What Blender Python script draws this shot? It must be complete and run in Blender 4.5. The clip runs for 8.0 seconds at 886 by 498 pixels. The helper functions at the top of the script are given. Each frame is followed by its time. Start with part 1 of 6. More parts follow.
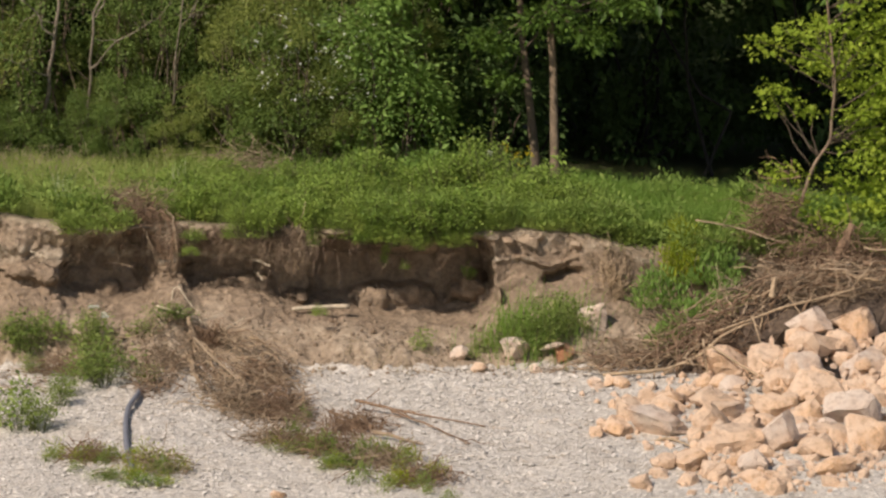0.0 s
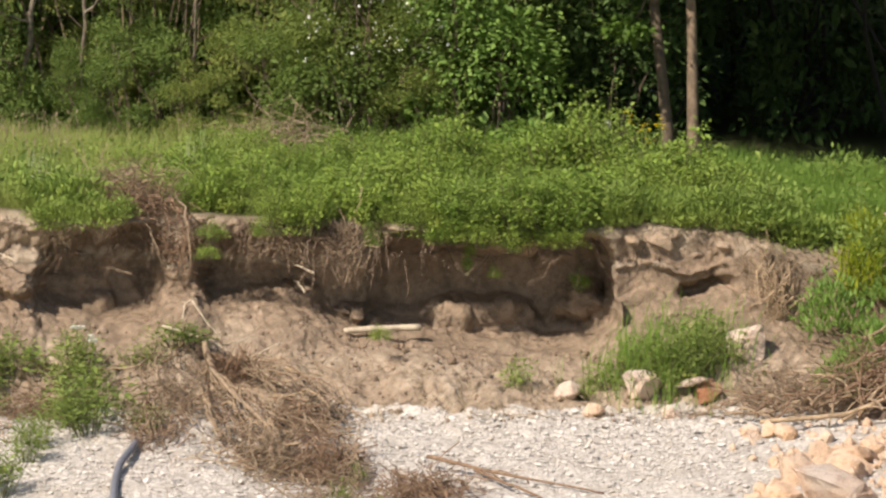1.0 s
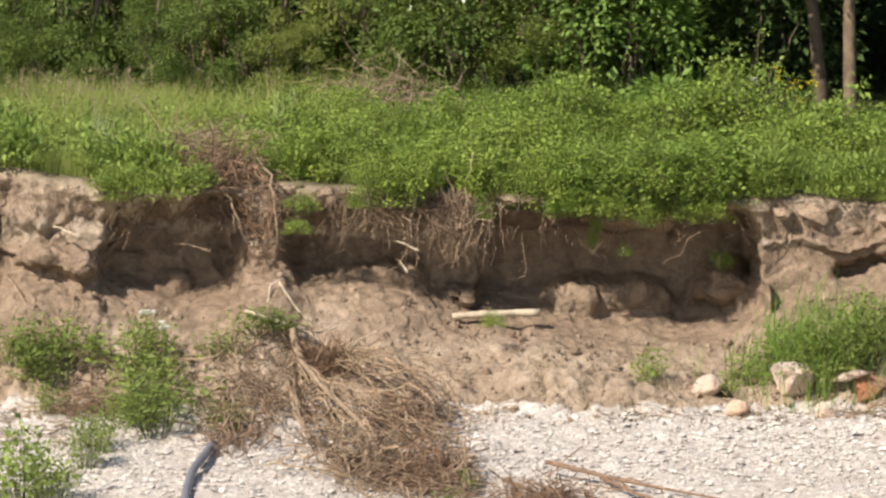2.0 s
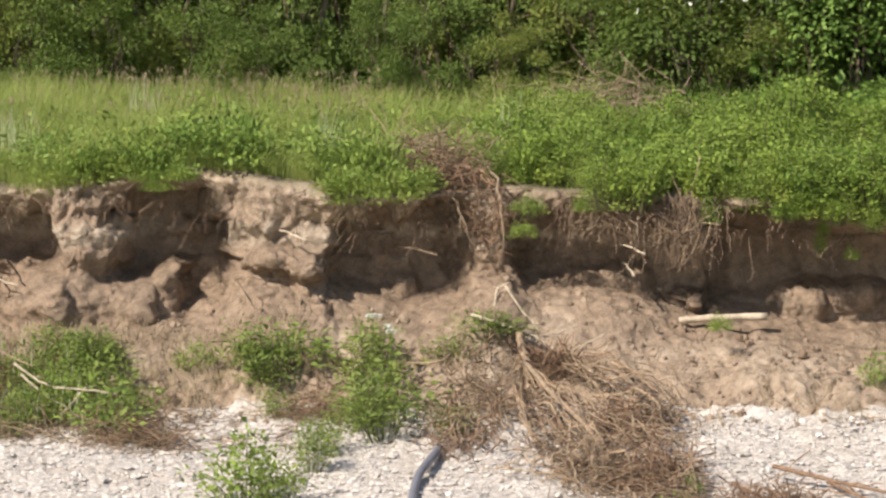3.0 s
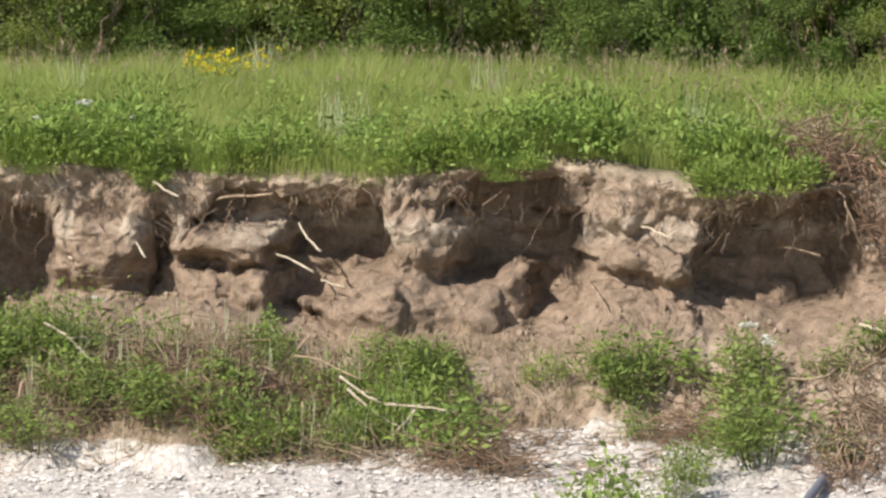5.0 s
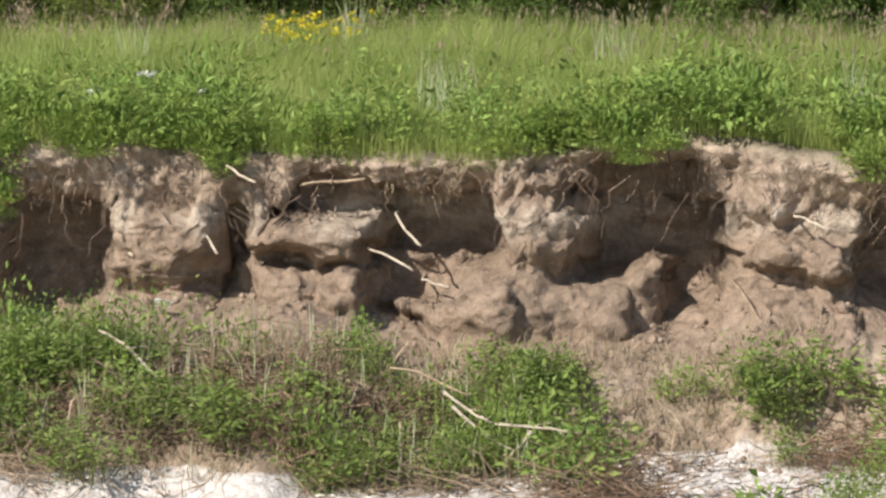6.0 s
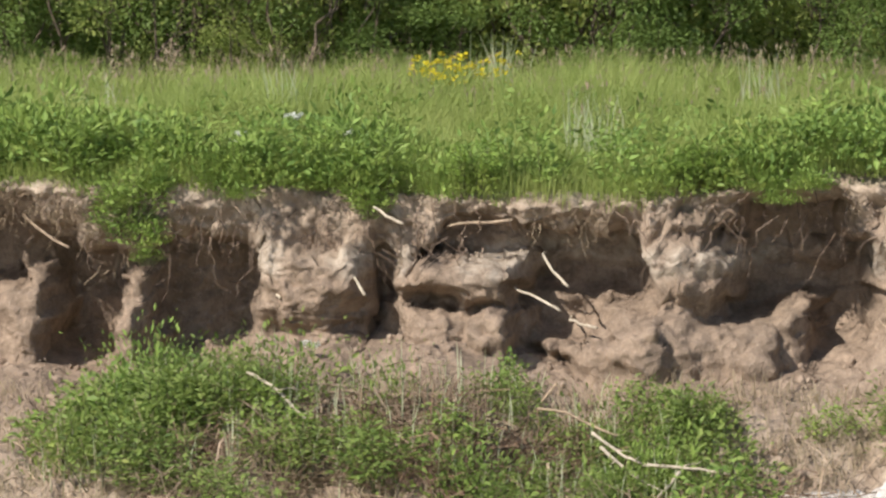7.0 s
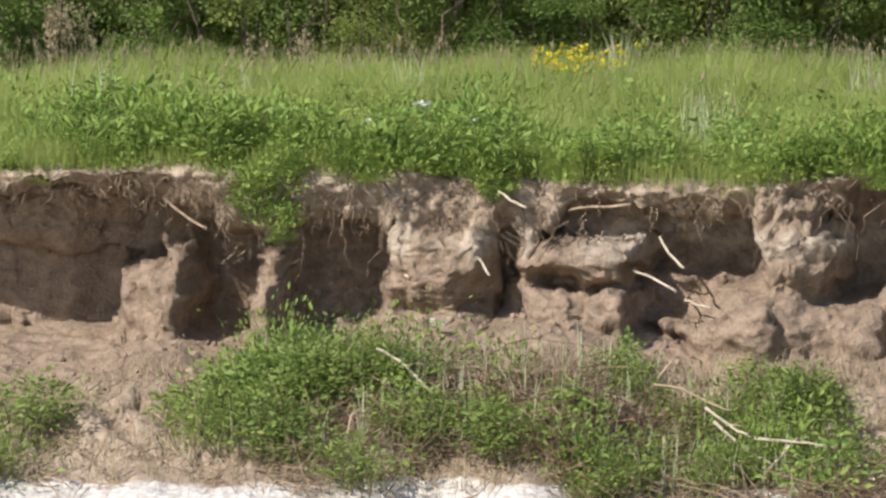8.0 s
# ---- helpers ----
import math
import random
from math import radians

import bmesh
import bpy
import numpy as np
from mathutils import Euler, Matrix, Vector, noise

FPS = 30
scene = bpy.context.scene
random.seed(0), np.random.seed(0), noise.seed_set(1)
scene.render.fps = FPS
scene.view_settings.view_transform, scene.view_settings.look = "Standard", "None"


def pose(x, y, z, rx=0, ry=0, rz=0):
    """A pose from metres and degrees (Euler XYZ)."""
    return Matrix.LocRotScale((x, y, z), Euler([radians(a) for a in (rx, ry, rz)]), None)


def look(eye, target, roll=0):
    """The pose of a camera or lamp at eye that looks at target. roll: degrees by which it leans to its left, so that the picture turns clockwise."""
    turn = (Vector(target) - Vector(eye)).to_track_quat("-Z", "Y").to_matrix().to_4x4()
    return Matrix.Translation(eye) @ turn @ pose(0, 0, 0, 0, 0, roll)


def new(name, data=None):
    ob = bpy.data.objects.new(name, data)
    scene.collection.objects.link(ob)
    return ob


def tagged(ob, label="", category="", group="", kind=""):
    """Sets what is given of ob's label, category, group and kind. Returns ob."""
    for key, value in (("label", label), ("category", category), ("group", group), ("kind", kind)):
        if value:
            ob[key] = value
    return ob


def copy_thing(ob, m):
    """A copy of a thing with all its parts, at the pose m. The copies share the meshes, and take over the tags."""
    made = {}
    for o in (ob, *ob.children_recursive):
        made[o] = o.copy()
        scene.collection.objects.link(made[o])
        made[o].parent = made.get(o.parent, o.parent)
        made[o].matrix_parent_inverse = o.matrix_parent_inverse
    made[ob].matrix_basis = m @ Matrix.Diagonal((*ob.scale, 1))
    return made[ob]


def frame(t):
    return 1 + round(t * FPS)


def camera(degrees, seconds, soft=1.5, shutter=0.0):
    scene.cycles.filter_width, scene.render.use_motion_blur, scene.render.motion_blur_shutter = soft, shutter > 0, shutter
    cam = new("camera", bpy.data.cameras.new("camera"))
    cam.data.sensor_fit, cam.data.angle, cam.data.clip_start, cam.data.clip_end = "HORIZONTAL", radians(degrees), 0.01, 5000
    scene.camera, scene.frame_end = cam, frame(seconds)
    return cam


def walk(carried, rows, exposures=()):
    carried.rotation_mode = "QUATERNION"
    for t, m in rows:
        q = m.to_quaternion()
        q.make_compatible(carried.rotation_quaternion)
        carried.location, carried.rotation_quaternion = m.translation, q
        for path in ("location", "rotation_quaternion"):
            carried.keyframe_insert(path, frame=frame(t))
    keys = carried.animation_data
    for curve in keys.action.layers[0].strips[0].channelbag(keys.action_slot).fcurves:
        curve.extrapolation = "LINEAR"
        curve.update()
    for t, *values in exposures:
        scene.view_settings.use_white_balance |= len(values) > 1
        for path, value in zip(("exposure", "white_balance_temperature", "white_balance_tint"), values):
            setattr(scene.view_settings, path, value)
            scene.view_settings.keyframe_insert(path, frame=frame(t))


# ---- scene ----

cam = camera(6.9035, 8.0, soft=2.5)
PATH = [
    (0.0, look((-2.142, -98.624, 11.354), (4.131, -0.142, 1.549), 0.10)),
    (0.2, look((-1.788, -93.013, 10.826), (3.821, -0.050, 1.629), 0.10)),
    (0.3, look((-1.632, -90.539, 10.593), (3.840, -0.050, 1.949), 0.22)),
    (0.5, look((-1.304, -85.331, 10.102), (3.853, -0.074, 1.945), 0.29)),
    (0.7, look((-1.006, -80.605, 9.657), (3.568, -0.050, 1.841), 0.42)),
    (0.8, look((-0.862, -78.316, 9.441), (3.348, -0.050, 1.946), 0.29)),
    (1.0, look((-0.584, -73.905, 9.026), (3.093, -0.060, 1.564), 0.23)),
    (1.2, look((-0.329, -69.864, 8.646), (2.897, -0.069, 1.354), 0.43)),
    (2.3, look((0.000, -64.644, 8.154), (1.459, -0.026, 1.272), 0.00)),
    (2.5, look((0.000, -64.644, 8.154), (1.011, -0.027, 1.182), -0.02)),
    (2.7, look((-0.006, -64.735, 8.163), (0.568, -0.050, 1.299), 0.03)),
    (2.8, look((-0.005, -64.726, 8.162), (0.302, -0.050, 1.352), -0.00)),
    (3.0, look((0.000, -64.644, 8.154), (0.002, 0.000, 1.360), 0.00)),
    (3.2, look((-0.004, -64.710, 8.160), (-0.199, -0.050, 1.489), -0.01)),
    (3.3, look((-0.003, -64.690, 8.158), (-0.313, -0.050, 1.519), -0.01)),
    (3.5, look((0.000, -64.644, 8.154), (-0.462, 0.017, 1.545), -0.10)),
    (3.7, look((-0.006, -64.735, 8.163), (-0.680, -0.050, 1.521), -0.00)),
    (3.8, look((-0.002, -64.673, 8.157), (-0.862, -0.050, 1.501), -0.03)),
    (4.0, look((-0.185, -61.593, 7.860), (-1.238, -0.000, 1.469), -0.07)),
    (4.2, look((-0.390, -58.208, 7.533), (-1.770, -0.050, 1.562), -0.01)),
    (4.3, look((-0.456, -57.105, 7.427), (-1.920, -0.050, 1.576), 0.02)),
    (4.5, look((-0.459, -57.062, 7.423), (-2.318, -0.014, 1.583), -0.16)),
    (4.7, look((-0.458, -57.077, 7.424), (-2.680, -0.037, 1.489), -0.06)),
    (5.8, look((-0.760, -52.097, 6.944), (-3.549, -0.094, 1.285), -0.03)),
    (6.0, look((-0.943, -49.085, 6.653), (-3.794, -0.103, 1.305), -0.14)),
    (6.2, look((-0.999, -48.150, 6.563), (-3.883, -0.050, 1.375), -0.21)),
    (6.3, look((-1.000, -48.126, 6.560), (-3.781, -0.050, 1.334), -0.13)),
    (6.5, look((-1.003, -48.081, 6.556), (-4.228, -0.106, 1.520), -0.25)),
    (6.7, look((-0.999, -48.145, 6.562), (-4.628, -0.050, 1.483), -0.38)),
    (6.8, look((-0.993, -48.244, 6.572), (-4.690, -0.050, 1.373), -0.41)),
    (7.0, look((-0.942, -49.094, 6.654), (-4.783, -0.141, 1.583), -0.46)),
    (7.2, look((-0.762, -52.071, 6.941), (-4.896, -0.050, 1.587), -0.66)),
    (7.3, look((-0.668, -53.618, 7.091), (-4.930, -0.050, 1.616), -0.54)),
    (7.5, look((-0.619, -54.422, 7.168), (-5.184, -0.170, 1.663), -0.62)),
    (7.7, look((-0.615, -54.481, 7.174), (-5.552, -0.050, 1.592), -0.55)),
    (7.8, look((-0.613, -54.520, 7.177), (-5.678, -0.050, 1.590), -0.45)),
    (8.0, look((-0.804, -51.372, 6.874), (-5.632, -0.228, 1.467), -0.27)),
]
EXPOSURE = [(0.0, -0.07, 7000, 17), (0.5, 0.2, 7000, 17), (1.2, 0.40, 6900, 16), (3.0, 0.46, 6700, 16), (4.7, 0.46, 6450, 15), (8.0, 0.49, 6200, 15)]
walk(cam, PATH, EXPOSURE)

# ---------------------------------------------------------------- light
SUN = Vector((-0.50, -0.58, 0.66)).normalized()
world = bpy.data.worlds.new("sky")
scene.world = world
world.use_nodes = True
wn = world.node_tree
sky = wn.nodes.new("ShaderNodeTexSky")
sky.sky_type, sky.sun_disc = "NISHITA", False
sky.sun_elevation = math.asin(SUN.z)
sky.sun_rotation = math.atan2(SUN.x, SUN.y) % (2 * math.pi)
bg = wn.nodes["Background"]
bg.inputs["Strength"].default_value = 0.095
wn.links.new(sky.outputs["Color"], bg.inputs["Color"])
sun_data = bpy.data.lights.new("sun", "SUN")
sun_data.energy, sun_data.angle, sun_data.color = 4.5, radians(0.53), (1.0, 0.93, 0.82)
sun = new("sun", sun_data)
sun.matrix_world = look(SUN * 50, (0, 0, 0))

# ---------------------------------------------------------------- numbers and noise
rng = np.random.default_rng(7)


def lattice(ix, iy, iz, seed):
    h = (ix * 374761393 + iy * 668265263 + iz * 2147483647 + seed * 974634777) & 0xFFFFFFFF
    h = ((h ^ (h >> 13)) * 1274126177) & 0xFFFFFFFF
    h = ((h ^ (h >> 16)) * 2246822519) & 0xFFFFFFFF
    return ((h ^ (h >> 15)) & 0xFFFFFF) / 0xFFFFFF * 2 - 1


def vnoise(x, y, z, seed=0):
    """Smooth value noise from -1 to 1 for arrays of places."""
    x, y, z = np.broadcast_arrays(np.asarray(x, float), np.asarray(y, float), np.asarray(z, float))
    ix, iy, iz = (np.floor(a).astype(np.int64) for a in (x, y, z))
    fx, fy, fz = ((a - i) for a, i in ((x, ix), (y, iy), (z, iz)))
    fx, fy, fz = (f * f * (3 - 2 * f) for f in (fx, fy, fz))
    out = 0
    for dx in (0, 1):
        for dy in (0, 1):
            for dz in (0, 1):
                w = (fx if dx else 1 - fx) * (fy if dy else 1 - fy) * (fz if dz else 1 - fz)
                out = out + w * lattice(ix + dx, iy + dy, iz + dz, seed)
    return out


def fbm(x, y, z, size, octaves=4, gain=0.5, seed=0):
    out, amp, f = 0, 1.0, 1.0 / size
    for o in range(octaves):
        out = out + amp * vnoise(x * f, y * f, z * f, seed + o * 17)
        amp, f = amp * gain, f * 2.03
    return out


def smooth(a, lo, hi):
    t = np.clip((np.asarray(a, float) - lo) / (hi - lo), 0, 1)
    return t * t * (3 - 2 * t)


# ---------------------------------------------------------------- mesh helpers
def mesh(name, verts, faces, material=None, shade=False):
    """A mesh from arrays; all faces have the same number of corners."""
    me = bpy.data.meshes.new(name)
    verts, faces = np.asarray(verts, np.float32), np.asarray(faces, np.int32)
    n, k = faces.shape
    me.vertices.add(len(verts))
    me.vertices.foreach_set("co", verts.ravel())
    me.loops.add(n * k)
    me.loops.foreach_set("vertex_index", faces.ravel())
    me.polygons.add(n)
    me.polygons.foreach_set("loop_start", np.arange(0, n * k, k, dtype=np.int32))
    me.update(calc_edges=True)
    me.polygons.foreach_set("use_smooth", np.full(n, shade))
    if material:
        me.materials.append(material)
    return me


class Heap:
    """Collects pieces of geometry with equal corner counts into one mesh."""

    def __init__(self):
        self.v, self.f, self.n = [], [], 0

    def add(self, verts, faces):
        self.v.append(verts)
        self.f.append(np.asarray(faces) + self.n)
        self.n += len(verts)

    def mesh(self, name, material, shade=False):
        return mesh(name, np.concatenate(self.v), np.concatenate(self.f), material, shade)


def part(name, me, parent, label=""):
    ob = new(name, me)
    ob.parent = parent
    return tagged(ob, label)


def tube(points, radii, sides=6):
    """A tapered, closed tube along a line of points: corners and quads."""
    p = np.asarray(points, float)
    r = np.broadcast_to(np.asarray(radii, float), (len(p),))
    d = np.gradient(p, axis=0)
    d /= np.linalg.norm(d, axis=1)[:, None] + 1e-9
    ref = np.array([0.3, 0.2, 0.93]) if abs(d[0][2]) < 0.85 else np.array([0.9, 0.3, 0.1])
    a = np.cross(d, ref)
    a /= np.linalg.norm(a, axis=1)[:, None] + 1e-9
    b = np.cross(d, a)
    ang = np.linspace(0, 2 * np.pi, sides, endpoint=False)
    ring = p[:, None] + r[:, None, None] * (np.cos(ang)[None, :, None] * a[:, None] + np.sin(ang)[None, :, None] * b[:, None])
    v = np.concatenate([ring.reshape(-1, 3), p[:1], p[-1:]])
    n, f = len(p), []
    for i in range(n - 1):
        for j in range(sides):
            k = (j + 1) % sides
            f.append((i * sides + j, i * sides + k, (i + 1) * sides + k, (i + 1) * sides + j))
    e0, e1 = n * sides, n * sides + 1
    for j in range(0, sides, 2):
        f.append((e0, (j + 2) % sides, (j + 1) % sides, j))
        q = (n - 1) * sides
        f.append((e1, q + j, q + (j + 1) % sides, q + (j + 2) % sides))
    return v, np.array(f)


def crooked(a, b, wobble, n=8, g=rng, sag=0.0):
    """A crooked line from a to b."""
    a, b = np.asarray(a, float), np.asarray(b, float)
    t = np.linspace(0, 1, n)[:, None]
    p = a + (b - a) * t
    s = np.cumsum(g.normal(0, 1, (n, 3)), axis=0)
    s -= s[:1] + (s[-1:] - s[:1]) * t
    p = p + s * wobble * np.linalg.norm(b - a) / n ** 0.5
    p[:, 2] -= sag * np.sin(np.pi * t[:, 0])
    return p


def leaf_cloud(points, ways, size, g, aspect=0.55, droop=0.25, fold=0.25):
    """Leaves of two folded triangles: base, two shoulders and a tip. ways: where each leaf points."""
    n = len(points)
    w = ways / (np.linalg.norm(ways, axis=1)[:, None] + 1e-9)
    w = w + np.array([0, 0, -droop])
    w /= np.linalg.norm(w, axis=1)[:, None] + 1e-9
    up = g.normal(0, 0.45, (n, 3)) + np.array([0, 0, 1.0])
    side = np.cross(w, up)
    side /= np.linalg.norm(side, axis=1)[:, None] + 1e-9
    nor = np.cross(side, w)
    s = (size * np.exp(g.normal(0, 0.28, n)))[:, None]
    mid = points + w * s * 0.45
    v = np.stack([points, mid + side * s * aspect * 0.5 + nor * s * fold * 0.35, points + w * s,
                  mid - side * s * aspect * 0.5 + nor * s * fold * 0.35], 1).reshape(-1, 3)
    i = np.arange(n)[:, None] * 4
    f = np.concatenate([i + np.array([[0, 1, 2]]), i + np.array([[0, 2, 3]])])
    return v, f


def blades(base, height, lean, width, g):
    """Grass blades bent over towards lean: five corners, three triangles each."""
    n = len(base)
    h, w = np.asarray(height)[:, None], np.asarray(width)[:, None]
    ang = g.uniform(0, np.pi, n)
    side = np.stack([np.cos(ang), np.sin(ang) * 0.5, np.zeros(n)], 1) * w * 0.5
    z = np.array([[0, 0, 1.0]])
    mid = base + z * h * 0.6 + lean * h * 0.25
    tip = base + z * h * (1 - 0.25 * np.linalg.norm(lean, axis=1)[:, None]) + lean * h * 0.9
    v = np.stack([base - side, base + side, mid + side * 0.8, mid - side * 0.8, tip], 1).reshape(-1, 3)
    i = np.arange(n)[:, None] * 5
    f = np.concatenate([i + np.array([[0, 1, 2]]), i + np.array([[0, 2, 3]]), i + np.array([[3, 2, 4]])])
    return v, f


# ---------------------------------------------------------------- materials
def material(name):
    m = bpy.data.materials.new(name)
    m.use_nodes = True
    t = m.node_tree
    return m, t, t.nodes["Principled BSDF"]


def mix(t, fac, a, b):
    """Mixes two colours (values or sockets) by a socket or number."""
    n = t.nodes.new("ShaderNodeMix")
    n.data_type = "RGBA"
    for index, value in ((0, fac), (6, a), (7, b)):
        if isinstance(value, (int, float)):
            n.inputs[index].default_value = value
        elif isinstance(value, tuple):
            n.inputs[index].default_value = (*value, 1.0)
        else:
            t.links.new(value, n.inputs[index])
    return n.outputs[2]


def ramp(t, source, lo, hi):
    n = t.nodes.new("ShaderNodeMapRange")
    n.inputs["From Min"].default_value, n.inputs["From Max"].default_value = lo, hi
    t.links.new(source, n.inputs["Value"])
    return n.outputs["Result"]


def grain(t, scale, detail=4.0, rough=0.6, coord=None):
    n = t.nodes.new("ShaderNodeTexNoise")
    n.inputs["Scale"].default_value, n.inputs["Detail"].default_value = scale, detail
    n.inputs["Roughness"].default_value = rough
    if coord is None:
        coord = t.nodes.new("ShaderNodeTexCoord").outputs["Object"]
    t.links.new(coord, n.inputs["Vector"])
    return n.outputs["Fac"]


def bump(t, shader, height, strength, dist):
    n = t.nodes.new("ShaderNodeBump")
    n.inputs["Strength"].default_value, n.inputs["Distance"].default_value = strength, dist
    t.links.new(height, n.inputs["Height"])
    t.links.new(n.outputs["Normal"], shader.inputs["Normal"])
    return n


def foliage(name, dark, light, tint=(0.2, 0.24, 0.03), glow=0.35, gloss=0.5, shine=0.22):
    """Leaves: each island has its own shade of green; light passes through them."""
    m, t, p = material(name)
    g = t.nodes.new("ShaderNodeNewGeometry")
    c = mix(t, g.outputs["Random Per Island"], dark, light)
    c = mix(t, ramp(t, grain(t, 1.3, 3), 0.5, 0.75), c, tint)
    one = ramp(t, t.nodes.new("ShaderNodeObjectInfo").outputs["Random"], 0.0, 2.2)
    c = mix(t, one, c, tuple(0.5 * (a + b) for a, b in zip(light, tint)))
    t.links.new(c, p.inputs["Base Color"])
    p.inputs["Roughness"].default_value = gloss
    p.inputs["Specular IOR Level"].default_value = shine
    tr = t.nodes.new("ShaderNodeBsdfTranslucent")
    t.links.new(mix(t, 0.4, c, (0.30, 0.37, 0.07)), tr.inputs["Color"])
    s = t.nodes.new("ShaderNodeMixShader")
    s.inputs[0].default_value = glow
    t.links.new(p.outputs[0], s.inputs[1])
    t.links.new(tr.outputs[0], s.inputs[2])
    t.links.new(s.outputs[0], t.nodes["Material Output"].inputs["Surface"])
    return m


def dead_wood(name, dark, light, scale=30):
    m, t, p = material(name)
    info = t.nodes.new("ShaderNodeNewGeometry")
    c = mix(t, info.outputs["Random Per Island"], dark, light)
    c = mix(t, ramp(t, grain(t, scale, 5, 0.7), 0.35, 0.7), c, tuple(0.55 * x for x in dark))
    t.links.new(c, p.inputs["Base Color"])
    p.inputs["Roughness"].default_value = 0.85
    bump(t, p, grain(t, scale * 3, 4), 0.5, 0.004)
    return m


def stone(name, pale, warm, stain):
    m, t, p = material(name)
    rnd = t.nodes.new("ShaderNodeObjectInfo").outputs["Random"]
    big = grain(t, 2.2, 4)
    c = mix(t, ramp(t, big, 0.38, 0.62), pale, warm)
    c = mix(t, ramp(t, rnd, 0.0, 1.6), c, pale)
    c = mix(t, ramp(t, grain(t, 9, 6, 0.75), 0.5, 0.72), c, stain)
    c = mix(t, ramp(t, grain(t, 60, 3), 0.45, 0.85), c, tuple(min(1, 1.25 * x) for x in pale))
    t.links.new(c, p.inputs["Base Color"])
    p.inputs["Roughness"].default_value = 0.8
    bump(t, p, grain(t, 11, 7, 0.75), 1.0, 0.06)
    return m


LEAF_HEDGE = foliage("hedge_leaf", (0.08, 0.125, 0.03), (0.31, 0.37, 0.095), (0.33, 0.36, 0.10), 0.42)
LEAF_DARK = foliage("shrub_leaf", (0.07, 0.12, 0.03), (0.20, 0.29, 0.075), (0.17, 0.24, 0.055), 0.36)
# leaf green darkened to hold the shade inside the wood
LEAF_SHADED = foliage("shaded_leaf", (0.038, 0.07, 0.024), (0.08, 0.13, 0.042), (0.07, 0.115, 0.036), 0.05, 0.9, 0.06)
LEAF_WEED = foliage("weed_leaf", (0.07, 0.12, 0.03), (0.285, 0.39, 0.10), (0.37, 0.40, 0.12), 0.40, 0.5, 0.2)
LEAF_ASH = foliage("ash_leaf", (0.04, 0.09, 0.02), (0.13, 0.23, 0.04), (0.12, 0.21, 0.036), 0.36)
LEAF_SAPLING = foliage("sapling_leaf", (0.11, 0.21, 0.05), (0.31, 0.48, 0.12), (0.26, 0.41, 0.10), 0.42)
LEAF_MAPLE = foliage("maple_leaf", (0.18, 0.30, 0.03), (0.36, 0.48, 0.06), (0.42, 0.48, 0.06), 0.45)
LEAF_HERB = foliage("herb_leaf", (0.10, 0.175, 0.04), (0.29, 0.42, 0.095), (0.36, 0.42, 0.105), 0.36)
LEAF_BRAMBLE = foliage("bramble_leaf", (0.085, 0.155, 0.03), (0.30, 0.45, 0.088), (0.40, 0.45, 0.095), 0.34)
LEAF_YELLOW = foliage("tansy_leaf", (0.16, 0.24, 0.02), (0.36, 0.42, 0.04), (0.46, 0.44, 0.04), 0.42)
GRASS = foliage("grass_blade", (0.17, 0.235, 0.05), (0.40, 0.49, 0.14), (0.46, 0.49, 0.17), 0.42, 0.6)
GRASS_PALE = foliage("pale_stalk", (0.42, 0.48, 0.28), (0.62, 0.66, 0.44), (0.55, 0.55, 0.35), 0.42, 0.6)
GRASS_LUSH = foliage("lush_grass", (0.07, 0.145, 0.024), (0.23, 0.39, 0.075), (0.23, 0.36, 0.07), 0.40, 0.55)
GRASS_SEED = foliage("grass_seed", (0.30, 0.24, 0.15), (0.46, 0.38, 0.26), (0.42, 0.29, 0.24), 0.35, 0.8)
PETAL_YELLOW = foliage("yellow_petal", (0.62, 0.50, 0.02), (0.80, 0.68, 0.03), (0.75, 0.60, 0.02), 0.3, 0.6)
PETAL_WHITE = foliage("white_petal", (0.68, 0.70, 0.62), (0.85, 0.86, 0.80), (0.75, 0.75, 0.70), 0.3, 0.6)
STALK = dead_wood("green_stalk", (0.10, 0.11, 0.04), (0.22, 0.21, 0.09), 20)
STRAND = dead_wood("bleached_twig", (0.34, 0.245, 0.145), (0.66, 0.50, 0.33), 18)
STRAW = dead_wood("dry_straw", (0.20, 0.14, 0.08), (0.42, 0.33, 0.21), 20)
ROOT = dead_wood("dry_root", (0.16, 0.10, 0.062), (0.42, 0.275, 0.165), 25)
ROOT_FINE = dead_wood("fine_root", (0.13, 0.092, 0.062), (0.37, 0.265, 0.18), 25)
DRIFT = dead_wood("grey_driftwood", (0.23, 0.165, 0.105), (0.55, 0.42, 0.28), 18)
PEELED = dead_wood("peeled_wood", (0.50, 0.42, 0.30), (0.66, 0.57, 0.43), 14)
BARK = dead_wood("bark", (0.10, 0.075, 0.05), (0.20, 0.15, 0.10), 12)
# bark darkened so that trunks in the wood look shaded
BARK_SHADED = dead_wood("shaded_bark", (0.02, 0.017, 0.014), (0.04, 0.034, 0.026), 12)
BARK_PALE = dead_wood("pale_bark", (0.17, 0.125, 0.08), (0.32, 0.235, 0.155), 9)
ROCK = stone("limestone", (0.76, 0.58, 0.43), (0.70, 0.43, 0.23), (0.30, 0.18, 0.11))
ROCK_RED = stone("red_limestone", (0.60, 0.36, 0.22), (0.52, 0.22, 0.10), (0.28, 0.12, 0.07))
BEDDED = stone("bedded_stone", (0.46, 0.36, 0.26), (0.40, 0.28, 0.18), (0.20, 0.13, 0.09))
ROCK_GREY = stone("grey_limestone", (0.72, 0.61, 0.51), (0.72, 0.50, 0.34), (0.32, 0.21, 0.15))


